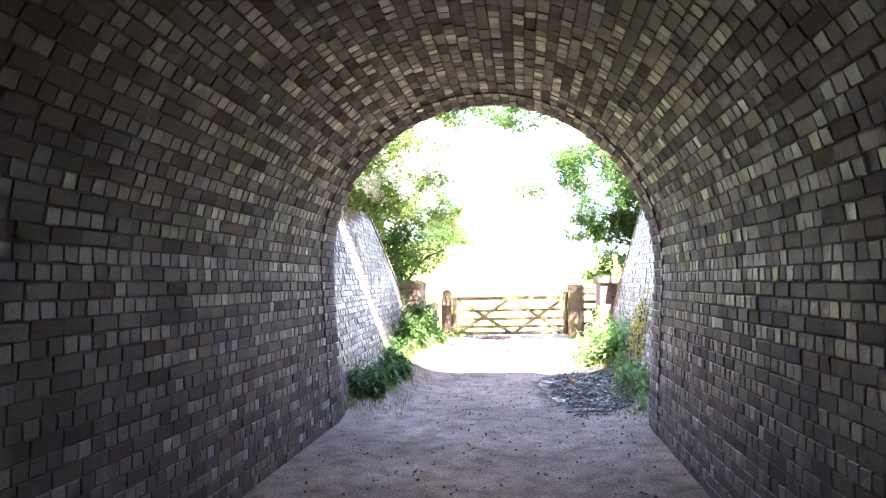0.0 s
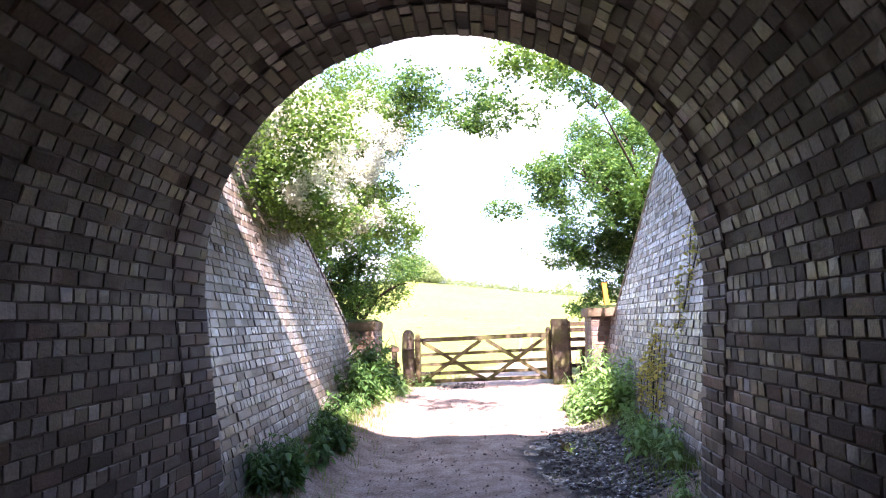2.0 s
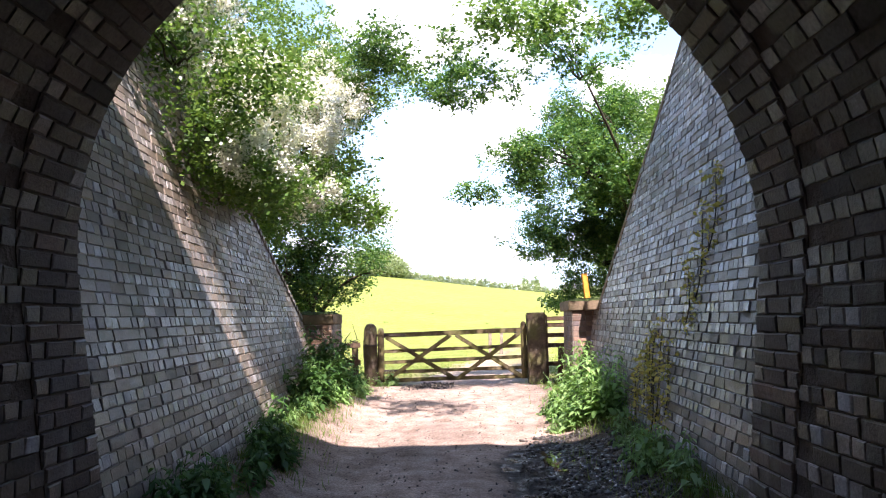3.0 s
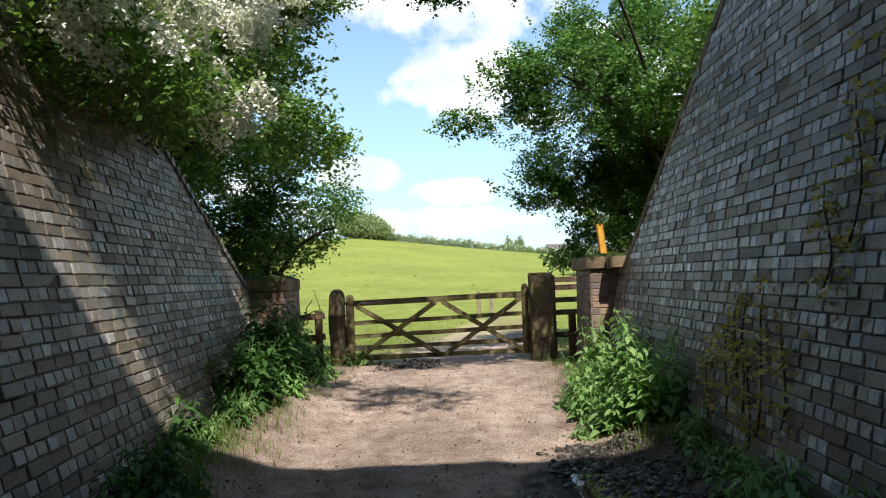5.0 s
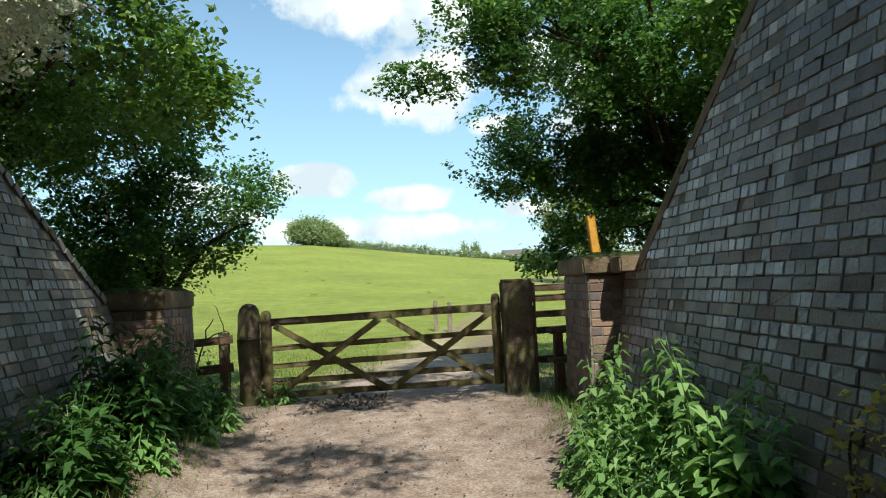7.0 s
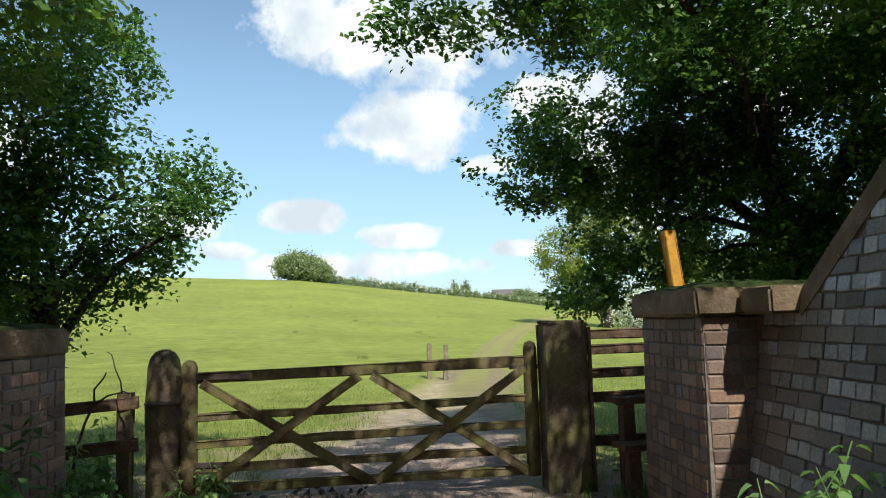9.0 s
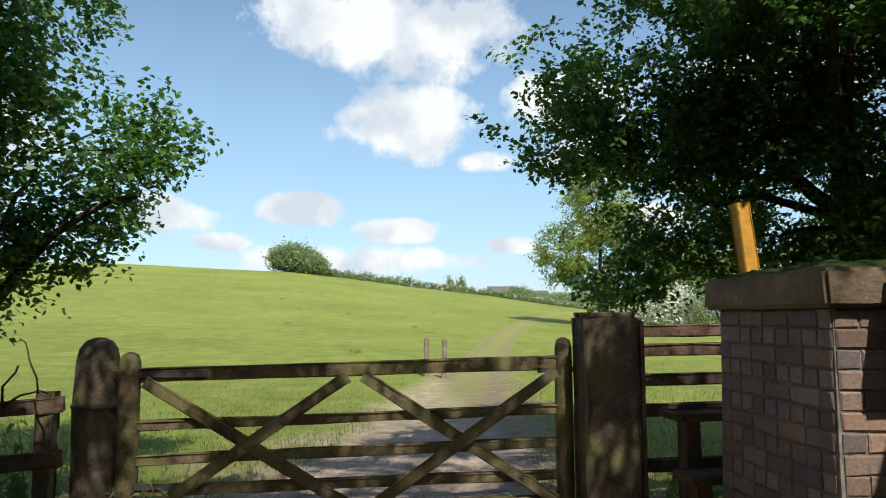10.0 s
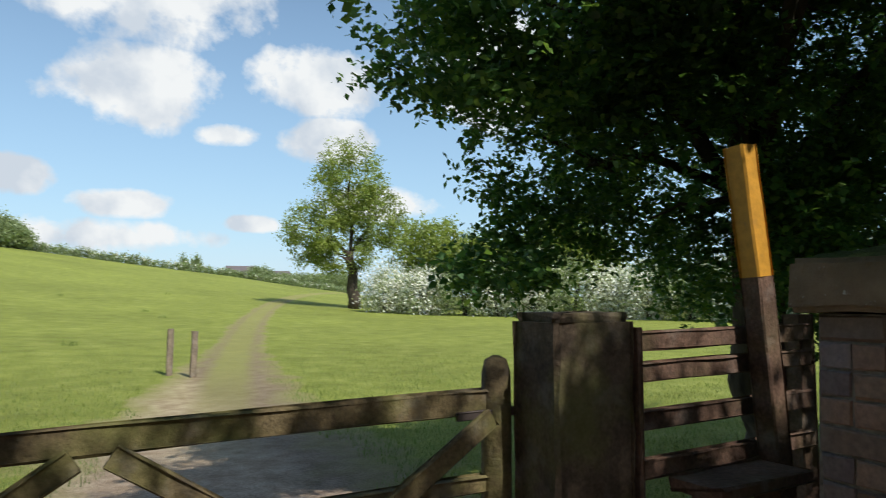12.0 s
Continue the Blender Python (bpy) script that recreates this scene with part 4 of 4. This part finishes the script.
tree("hawthorn_tree", "leafy tree high on the embankment beyond the arch", ((4.6, 14.0, 1.0), (4.1, 14.2, 3.4), 0.16, 0.1),
     [(4.0, 14.6, 4.3, 1.1, 1.2, 1.0), (5.6, 13.4, 4.8, 1.3, 1.3, 1.2), (3.6, 15.3, 3.6, 0.9, 0.9, 0.9), (1.7, 12.6, 5.3, 0.9, 0.6, 0.3), (0.5, 12.3, 5.2, 0.8, 0.5, 0.25), (2.6, 12.4, 5.4, 0.8, 0.6, 0.3)], 9, 13, 0.07, M_haw, 14, spread=0.1)
# field tree, hedge and far woods
az = lambda a, r: (-0.27 + r * math.sin(radians(a)), 14.36 + r * math.cos(radians(a)))
fx_, fy_ = az(18.7, 55)
fz = ground_z(fx_, fy_)
tree("ash_tree", "tall light-green field tree beside the track", ((fx_, fy_, fz), (fx_ - 0.4, fy_, fz + 4.5), 0.5, 0.3),
     [(fx_ - 0.5, fy_, fz + 9.6, 2.9, 2.8, 3.6), (fx_ - 3.2, fy_, fz + 6.0, 2.6, 2.4, 2.2), (fx_ + 1.8, fy_, fz + 7.0, 2.6, 2.4, 2.6), (fx_ - 1.4, fy_, fz + 4.2, 3.2, 2.4, 1.4)],
     2.2, 12, 0.19, M_ash, 21, spread=0.28, gap=0.75, cut=0.1)
def bush(name, label, blobs, density, per, size, mat, seed, blossom=(), spread=0.3, category="bush"):
    rng = np.random.default_rng(seed)
    root = thing(name, label, category)
    for b in blobs:
        for _ in range(2):
            z = ground_z(b[0], b[1])
            part("stem", limb((b[0] + random.uniform(-0.3, 0.3), b[1], z - 0.1), (b[0] + random.uniform(-0.5, 0.5) * b[3], b[1], b[2] + b[5] * 0.3), 0.08 * b[5], 0.02, 0.02, 5), M_bark, root)
    under(new("foliage", quads("foliage", leaves(rng, crown_points(rng, blobs, density), spread, per, size), 4, mat)), root)
    if blossom:
        under(new("blossom", quads("blossom", leaves(rng, crown_points(rng, blossom, density * 1.6), spread, per, size * 0.9, 0.1), 4, M_blossom)), root)
    return root
for k, a in enumerate(np.arange(21.5, 64, 3.0)):
    r = 50 - (a - 21) * 0.35
    x, y = az(a, r); z = ground_z(x, y)
    h = random.uniform(1.7, 2.4)
    bl = [(x, y, z + h * 0.8, 1.9, 1.6, h)]
    bush("hawthorn_bush", "hawthorn bush in full white blossom at the field edge", bl, 1.5, 12, 0.17, M_far_pale, 40 + k, [(x, y - 0.2, z + h * 0.85, 1.95, 1.7, h)] if k % 3 != 2 else ())
for k, (a, r, w, h) in enumerate([(25, 62, 3.5, 7.0), (29, 64, 4, 6), (36, 58, 4, 7)]):
    x, y = az(a, r); z = ground_z(x, y)
    tree("ash_tree", "light-green tree standing behind the blossoming hedge", ((x, y, z), (x, y, z + h * 0.4), 0.35, 0.2), [(x, y, z + h * 0.75, w, w, h * 0.42), (x + 1.5, y, z + h * 0.6, w * 0.7, w, h * 0.3)], 1.0, 13, 0.28, M_ash, 60 + k, spread=0.45)
for k, (a, r, w, h) in enumerate([(-7.5, 132, 4.2, 3.9), (-6.2, 133, 3.0, 3.2), (5.5, 190, 1.0, 4.6), (6.4, 190, 0.9, 5.4), (9, 200, 4, 2.5), (11.2, 200, 4, 4.2), (13, 210, 5, 3.5), (14.6, 200, 4, 3.6), (16.2, 190, 4.5, 3.8), (17.5, 170, 4.5, 3.6)]):
    x, y = az(a, r); z = ground_z(x, y)
    bush("far_tree", "rounded tree on the skyline", [(x, y, z + h * 0.6, w, w, h * 0.7), (x + w * 0.5, y, z + h * 0.4, w * 0.7, w, h * 0.5)], 1.0, 12, 0.42, M_far_pale, 80 + k, spread=0.5, category="tree")
def far_hedge(a0, a1, r0, r1, label, seed, white=True):
    rng = np.random.default_rng(seed)
    blobs = []
    n = int(abs(a1 - a0) * 3.2)
    for i in range(n):
        a = a0 + (a1 - a0) * i / n; x, y = az(a, r0 + (r1 - r0) * i / n)
        z = ground_z(x, y); h = rng.uniform(0.7, 1.1)
        blobs.append((x, y, z + 0.4, 0.7, 0.7, h))
    root = tagged(new("hedge", quads("hedge", leaves(rng, crown_points(rng, blobs, 1.3), 0.25, 8, 0.3), 4, M_far_pale)), label, "hedge", kind="stuff")
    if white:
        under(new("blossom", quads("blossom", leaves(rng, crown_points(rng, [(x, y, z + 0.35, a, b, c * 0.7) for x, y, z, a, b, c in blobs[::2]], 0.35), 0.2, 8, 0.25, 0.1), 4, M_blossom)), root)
far_hedge(-5.6, 19, 134, 150, "field hedge along the hill crest with white blossom", 5)
def far_house(a, r):
    x, y = az(a, r); z = ground_z(x, y)
    h = thing("house", "distant pale house with a slate roof among trees", "house", "far houses")
    part("wall", slab([(x - 4, y - 3, z), (x + 4, y - 3, z), (x + 4, y + 3, z), (x - 4, y + 3, z)], [(x - 4, y - 3, z + 3.4), (x + 4, y - 3, z + 3.4), (x + 4, y + 3, z + 3.4), (x - 4, y + 3, z + 3.4)]), M_render, h)
    part("roof", slab([(x - 4.3, y - 3.3, z + 3.41), (x + 4.3, y - 3.3, z + 3.41), (x + 4.3, y + 3.3, z + 3.41), (x - 4.3, y + 3.3, z + 3.41)], [(x - 4.3, y - 0.05, z + 5.6), (x + 4.3, y - 0.05, z + 5.6), (x + 4.3, y + 0.05, z + 5.6), (x - 4.3, y + 0.05, z + 5.6)]), M_slate, h)
far_house(9.8, 205); far_house(12.4, 215)

# ---- weeds ----
def nettle(seed, height, shoots, size, leaf=M_nettle, name="nettle", label="leafy green nettle at the foot of the wall"):
    """A few leafy stems from one root, with broad pointed leaves in crossed pairs."""
    rng = np.random.default_rng(seed)
    root = thing(name, label, "weed", "weeds along the walls")
    V = []
    for q in range(shoots):
        H = height * (1.0 if q == 0 else rng.uniform(0.5, 0.92))
        foot = rng.normal(0, 0.035, 2) * (q > 0)
        lean = rng.normal(0, 0.17, 2) * H
        at = lambda k: np.array((foot[0] + lean[0] * k * k, foot[1] + lean[1] * k * k, H * k))
        part("stem", tube([at(k) for k in np.linspace(0, 1, 5)], [0.005, 0.0045, 0.004, 0.003, 0.002], 5), leaf, root)
        k, a0 = rng.uniform(0.12, 0.25), rng.uniform(0, 6.28)
        while k < 1.0:
            s = size * (1.1 - 0.62 * k ** 2) * rng.uniform(0.8, 1.2)
            for a in (a0, a0 + 3.14):
                a += rng.uniform(-0.35, 0.35)
                drop = rng.uniform(-0.55, 0.2) + 0.5 * max(0, k - 0.85)
                d = np.array((math.cos(a), math.sin(a), drop)); sd = np.array((-math.sin(a), math.cos(a), rng.uniform(-0.3, 0.3)))
                b = at(k) + d * 0.02
                V += [b, b + d * s * 0.22 + sd * s * 0.27 + (0, 0, 0.008), b + d * s * 0.6 + sd * s * 0.2, b + d * s + (0, 0, -0.025), b + d * s * 0.6 - sd * s * 0.2, b + d * s * 0.22 - sd * s * 0.27 + (0, 0, 0.008)]
            a0 += 1.57; k += 0.052 / H * rng.uniform(0.8, 1.3)
    tagged(under(new("foliage", quads("foliage", np.array(V), 6, leaf)), root), kind="stuff")
    return root
protos = [nettle(200 + i, h, n, s) for i, (h, n, s) in enumerate([(0.55, 3, 0.105), (0.42, 3, 0.10), (0.30, 4, 0.085), (0.78, 2, 0.115), (0.20, 5, 0.07)])]
docks = [nettle(260 + i, h, n, s, M_dock_shaded, "dock_weed", "deep green broad-leaved weed by the wall, leaf colour darkened for shade") for i, (h, n, s) in enumerate([(0.6, 4, 0.12), (0.42, 4, 0.11), (0.28, 4, 0.09), (0.9, 4, 0.13)])]
rngw = np.random.default_rng(77)
def patch(n, xr, yr, tall, kinds=protos, grow=(0.8, 1.2)):
    for i in range(n):
        x, y = rngw.uniform(*xr), rngw.uniform(*yr)
        p = kinds[int(rngw.choice(tall))]
        copy_thing(p, pose(x, y, ground_z(x, y) - 0.01, 0, 0, rngw.uniform(0, 360)) @ Matrix.Scale(rngw.uniform(*grow), 4))
patch(34, (-2.08, -1.68), (8.0, 10.6), (1, 2, 2), docks)
patch(14, (-2.25, -1.9), (10.4, 12.8), (2, 2, 4, 4))
patch(12, (-2.3, -1.95), (10.4, 12.8), (2, 2, 1), docks)
patch(18, (-2.35, -1.85), (12.6, 13.8), (0, 1, 2, 0), docks)
patch(30, (-2.35, -1.85), (13.5, 15.0), (0, 3, 3, 1), docks)
patch(10, (-1.95, -1.65), (13.3, 15.3), (2, 4))
patch(12, (-2.2, -1.85), (15.0, 16.2), (1, 2, 2), docks)
patch(16, (-2.9, -2.05), (16.0, 16.9), (0, 1))
patch(8, (-1.7, -1.3), (16.3, 16.8), (2, 4))
patch(16, (1.3, 1.62), (8.0, 10.4), (2, 4, 4))
patch(6, (1.35, 1.6), (10.4, 11.5), (4, 2))
patch(40, (1.3, 1.68), (11.6, 13.7), (0, 1, 3, 0))
patch(24, (1.05, 1.35), (11.9, 13.6), (1, 2, 0))
patch(12, (0.9, 1.2), (12.0, 13.9), (4, 4, 2))
patch(8, (1.35, 1.6), (13.7, 14.6), (2, 4))
patch(6, (1.6, 2.4), (16.5, 17.2), (2, 4))
for i, p in enumerate(protos + docks):
    p.matrix_basis = pose(-2.05, 12.9 + i * 0.25, ground_z(-2.05, 12.9 + i * 0.25) - 0.01)
def blades(name, label, spots, h, seed):
    rng = np.random.default_rng(seed)
    n = len(spots)
    a = rng.uniform(0, 6.283, n); L = h * rng.uniform(0.5, 1.3, n)
    d = np.stack([np.cos(a), np.sin(a), 0 * a], 1); sd = np.stack([-np.sin(a), np.cos(a), 0 * a], 1) * 0.004
    tip = spots + d * (L * rng.uniform(0.2, 0.8, n))[:, None] + np.stack([0 * a, 0 * a, L], 1)
    V = np.stack([spots - sd, spots + sd, tip], 1).reshape(-1, 3)
    tagged(new(name, quads(name, V, 3, M_blade)), label, "grass", kind="stuff")
def scatter(n, fx, seed):
    rng = np.random.default_rng(seed); out = []
    while len(out) < n:
        p = fx(rng)
        if p: out.append((p[0], p[1], ground_z(*p) - 0.005))
    return np.array(out)
def verge(rng):
    y = rng.uniform(7.6, 16.6); s = rng.random() < 0.5
    x = -2.2 + abs(rng.normal(0, 0.28)) if s else 1.72 - abs(rng.normal(0, 0.28))
    return (x, y) if noise.noise((x * 2, y * 2, 1)) > -0.1 else None
blades("verge_grass", "thin grass along both verges of the track", scatter(9000, verge, 1), 0.12, 2)
def lea(rng):
    y = 17 + abs(rng.normal(0, 7)); x = rng.normal(0, 1) * (2 + 0.45 * (y - 14)) + 0.1 * (y - 16)
    off = x - (0.155 * (y - 16) - 0.15)
    return (x, y) if abs(off) > 1.1 - 0.02 * (y - 17) + 0.6 * noise.noise((x, y, 0)) and y < 45 else None
blades("field_grass", "short grazed grass in the field", scatter(40000, lea, 3), 0.06, 4)
for k, (px, py) in enumerate([(-6, 62), (-2.5, 60), (1.5, 50), (2.0, 46), (-9, 75), (4, 70), (-1, 34), (-5, 48)]):
    rng = np.random.default_rng(300 + k)
    n = 60; a = rng.uniform(0, 6.283, n); d = np.sqrt(rng.uniform(0, 1, n)) * 0.22
    base = np.stack([px + np.cos(a) * d, py + np.sin(a) * d * 0.7, np.full(n, ground_z(px, py))], 1)
    blades("tussock", "dark tussock of rank grass in the field", base, 0.16, 310 + k)
# loose stones and clods on the track
def stone_mesh(seed):
    random.seed(seed); bm = bmesh.new(); bmesh.ops.create_icosphere(bm, subdivisions=1, radius=1)
    for v in bm.verts: v.co = Vector((v.co.x * 1.3, v.co.y, v.co.z * 0.6)) * random.uniform(0.7, 1.15)
    me = bpy.data.meshes.new("stone"); bm.to_mesh(me); bm.free(); me.materials.append(M_rubble); return me
def gravel():
    rng = np.random.default_rng(9); V, F = [], []
    base = [stone_mesh(i) for i in range(4)]
    co = [[v.co.copy() for v in b.vertices] for b in base]; fa = [[tuple(p.vertices) for p in b.polygons] for b in base]
    for i in range(2600):
        if i < 1500: x, y, s = rng.uniform(-1.9, 1.4), rng.uniform(1.5, 16.2), rng.uniform(0.004, 0.014)
        elif i < 2400: x, y, s = rng.normal(0.95, 0.32), rng.normal(9.8, 1.2), rng.uniform(0.005, 0.02)
        else: x, y, s = rng.uniform(-1.2, -0.3), rng.normal(16.3, 0.2), rng.uniform(0.008, 0.03)
        if not -1.95 < x < 1.6: continue
        k = i % 4; o = len(V); R = Euler(rng.uniform(0, 6, 3)).to_matrix()
        V += [R @ c * s + Vector((x, y, ground_z(x, y) + s * 0.2)) for c in co[k]]
        F += [tuple(o + j for j in f) for f in fa[k]]
    tagged(new("gravel", mesh_of("gravel", V, F, M_rubble)), "loose stones and clods of dark earth on the track", "gravel", kind="stuff")
gravel()
def mud():
    """Trampled black mud beside the wing wall, with a shallow puddle lying in it."""
    m = Mat("wet_mud", 0.35, 0.6)
    m.color(m.ramp(m.noise(30, 6), (0.3, (0.018, 0.014, 0.011)), (0.7, (0.06, 0.047, 0.038)))).rough(m.ramp(m.noise(14, 4), (0.35, 0.16), (0.65, 0.7))).bump(m.noise(60, 6), 0.9, 0.012)
    rng = np.random.default_rng(19); V, F = [], []
    base = [stone_mesh(20 + i) for i in range(4)]
    co = [[v.co.copy() for v in b.vertices] for b in base]; fa = [[tuple(p.vertices) for p in b.polygons] for b in base]
    for i in range(1500):
        x, y = rng.normal(1.02, 0.26), rng.uniform(8.3, 11.9)
        if not 0.5 < x < 1.5 or noise.noise((x * 2.2, y * 2.2, 7)) < -0.12: continue
        k = i % 4; o = len(V); q = rng.uniform(0.012, 0.042); R = Euler((rng.uniform(-0.4, 0.4), rng.uniform(-0.4, 0.4), rng.uniform(0, 6.28))).to_matrix()
        V += [R @ c * q + Vector((x, y, ground_z(x, y) + q * 0.05)) for c in co[k]]
        F += [tuple(o + j for j in f) for f in fa[k]]
    tagged(new("mud", mesh_of("mud", V, F, m.m, True)), "churned wet black mud beside the track", "mud", kind="stuff")
    w = Mat("puddle_water", 0.04, 0.6); w.color((0.03, 0.025, 0.02))
    n = 40
    ring = [(0.88 + (0.24 + 0.09 * noise.noise((math.cos(a) * 1.7, math.sin(a) * 1.7, 3))) * math.cos(a), 10.75 + (0.62 + 0.2 * noise.noise((math.cos(a) * 2, math.sin(a) * 2, 5))) * math.sin(a), ground_z(0.88, 10.75) + 0.008) for a in np.linspace(0, 6.2832, n, endpoint=False)]
    tagged(new("puddle", mesh_of("puddle", ring, [tuple(range(n))], w.m)), "shallow muddy puddle shining in the track", "water", kind="structure")
mud()
def creeper(label, spots, seed):
    """A thin dry climber on the right wing: short stems and sparse leaves held off the brick."""
    rng = np.random.default_rng(seed)
    root = thing("creeper", label, "climber", "climbers on the wing wall")
    pts = []
    for y, z, h in spots:
        path = [(rx(y + 0.05 * math.sin(k * 4 + y), z + h * k) - 0.03, y + 0.08 * math.sin(k * 4 + y), z + h * k) for k in np.linspace(0, 1, 7)]
        part("stem", tube(path, [0.006] * 6 + [0.003], 5), M_bark, root)
        pts += [np.array(q) + rng.normal(0, 1, 3) * (0.02, 0.09, 0.05) for q in path for _ in range(4)]
    leaf = under(new("foliage", quads("foliage", leaves(rng, np.array(pts), 0.03, 4, 0.05), 4, M_ivy)), root)
    tagged(leaf, kind="stuff")
creeper("yellowed creeper clinging to the lower wing wall", [(10.5, 0.4, 0.9), (10.75, 0.5, 0.7), (11.0, 0.45, 0.6), (10.2, 0.5, 0.6), (11.3, 0.35, 0.5), (10.6, 0.3, 0.6), (10.9, 0.7, 0.5)], 31)
creeper("dry brown creeper hanging high on the wing wall", [(9.7, 1.5, 0.8), (9.5, 1.9, 0.7), (9.9, 1.3, 0.5)], 32)
def dead_branch():
    root = thing("dead_branch", "bare forked dead branch caught on the fence", "branch")
    part("stem", limb((-2.35, 16.35, 0.5), (-2.12, 16.3, 1.17), 0.012, 0.005), M_bark, root)
    part("fork", limb((-2.2, 16.32, 0.95), (-1.95, 16.28, 1.02), 0.008, 0.004), M_bark, root)
    part("fork", limb((-2.0, 16.28, 1.02), (-2.1, 16.26, 1.32), 0.006, 0.003), M_bark, root)
dead_branch()
def wall_coping():
    root = thing("coping_stone", "flat stone coping joining the wing wall to the pier", "coping")
    bm = slab([(1.80, 14.44, 1.462), (2.46, 14.44, 1.462), (2.46, 14.75, 1.462), (1.80, 14.75, 1.462)], [(1.80, 14.44, 1.60), (2.46, 14.44, 1.60), (2.46, 14.75, 1.60), (1.80, 14.75, 1.60)])
    bmesh.ops.bevel(bm, geom=bm.edges[:], offset=0.015, segments=2, affect="EDGES")
    part("slab", bm, M_stone, root)
wall_coping()
random.seed(5)

# ---- brickwork, laid last ----
pier("gate_pier", 1.62, 2.42, 14.82, 15.72, 1.615, 0.16, "tapered red-brown brick pier with a mossy stone cap", ("-x", "-y"), 0.06)
pier("gate_pier", -2.97, -2.21, 15.0, 15.85, 1.49, 0.17, "squat brick pier with a dark stone cap", ("+x", "-y"), 0.02)
def vault_bricks():
    spots = []
    half = math.pi * RAD
    n_side = int(SPRING / COURSE) + 2
    n_arc = int(round(half / COURSE))
    for side in (-1, 1):
        for r in range(n_side):
            z = SPRING - (r + 0.5) * COURSE
            y1 = face_y(z) - 0.465
            for c, w in courses(8.6 + random.uniform(0, 0.1), r):
                y = y1 - c
                if y + w / 2 > y1 + 0.06: continue
                x = CX + side * RAD
                u = Vector((0, -side, 0))
                proud = random.gauss(0, 0.0015)
                spots.append((Vector((x - side * proud, y, z)), basis(u, Vector((0, 0, 1))), w, 0 if (side > 0 and 3.2 < y < 6.9) else 9))
    for r in range(n_arc):
        a = math.pi * (r + 0.5) / n_arc
        x, z = CX - RAD * math.cos(a), SPRING + RAD * math.sin(a)
        inn = Vector((math.cos(a), 0, -math.sin(a)))
        y1 = face_y(z) - 0.465
        for c, w in courses(8.6, r):
            y = y1 - c
            if y + w / 2 > y1 + 0.06: continue
            v = Vector((math.sin(a), 0, math.cos(a)))
            spots.append((Vector((x, y, z)) + inn * random.gauss(0, 0.0015), basis(Vector((0, 1, 0)), v), w, 5))
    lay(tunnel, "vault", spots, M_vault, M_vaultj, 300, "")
vault_bricks()
def ring_bricks():
    """The last half metre of the vault: an arch ring just proud of it."""
    r = RAD - 0.006
    V, F = vault_shell(r, RAD + 0.002, 0, 0, True)
    n = len(profile(r))
    for k in (0, 2):
        for i in range(n):
            x, y, z = V[k * n + i]; V[k * n + i] = (x, face_y(z) - 0.46, z)
    ring = tagged(new("wall_arch_ring", mesh_of("wall_arch_ring", V, F, M_soot)), "projecting brick arch ring at the tunnel mouth", "arch", kind="structure")
    spots = []
    rows = int((math.pi * r + 2 * SPRING) / COURSE)
    for q in range(rows):
        s = (q + 0.5) * COURSE
        if s < SPRING: p, inn, v = Vector((CX - r, 0, s)), Vector((1, 0, 0)), Vector((0, 0, 1))
        elif s < SPRING + math.pi * r:
            a = (s - SPRING) / r
            p, inn, v = Vector((CX - r * math.cos(a), 0, SPRING + r * math.sin(a))), Vector((math.cos(a), 0, -math.sin(a))), Vector((math.sin(a), 0, math.cos(a)))
        else: p, inn, v = Vector((CX + r, 0, 2 * SPRING + math.pi * r - s)), Vector((-1, 0, 0)), Vector((0, 0, -1))
        y = face_y(p.z) - 0.005
        ws = [0.225, 0.225] if q % 2 else [0.112, 0.225, 0.112]
        for w in ws:
            spots.append((Vector((p.x, y - w / 2, p.z)) + inn * random.gauss(0, 0.0015), basis(Vector((0, 1, 0)), v), w, 0)); y -= w
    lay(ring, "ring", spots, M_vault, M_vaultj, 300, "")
ring_bricks()
def wing_bricks(parent, fx, slope, end, side, plane, pieces=M_brick, joined=M_brickj):
    spots = []
    tilt = math.hypot(1, plane[2])
    for r in range(int(5.6 / (COURSE / tilt))):
        z = (r + 0.5) * COURSE / tilt
        y0 = face_y(z)
        u = Vector((plane[1], 1, 0)).normalized() * (-side)
        v = Vector((plane[2], 0, 1)).normalized()
        for c, w in courses(end - y0, r):
            y = y0 + c
            if y + w / 2 > end + 0.03 or z + COURSE * 0.75 > slope(y + w / 2) + 0.06: continue
            p = Vector((fx(y, z) - side * random.gauss(0, 0.003), y, z))
            spots.append((p, basis(u, v), w, 0 if 9.0 < y < 12.6 and 0.3 < z < 1.9 else 9))
    lay(parent, "wing", spots, pieces, joined, 300, "")
wing_bricks(wing_r, rx, r_slope, 14.95, 1, RW)
wing_bricks(wing_l, lx, l_slope, 15.05, -1, LW, M_left, M_leftj)
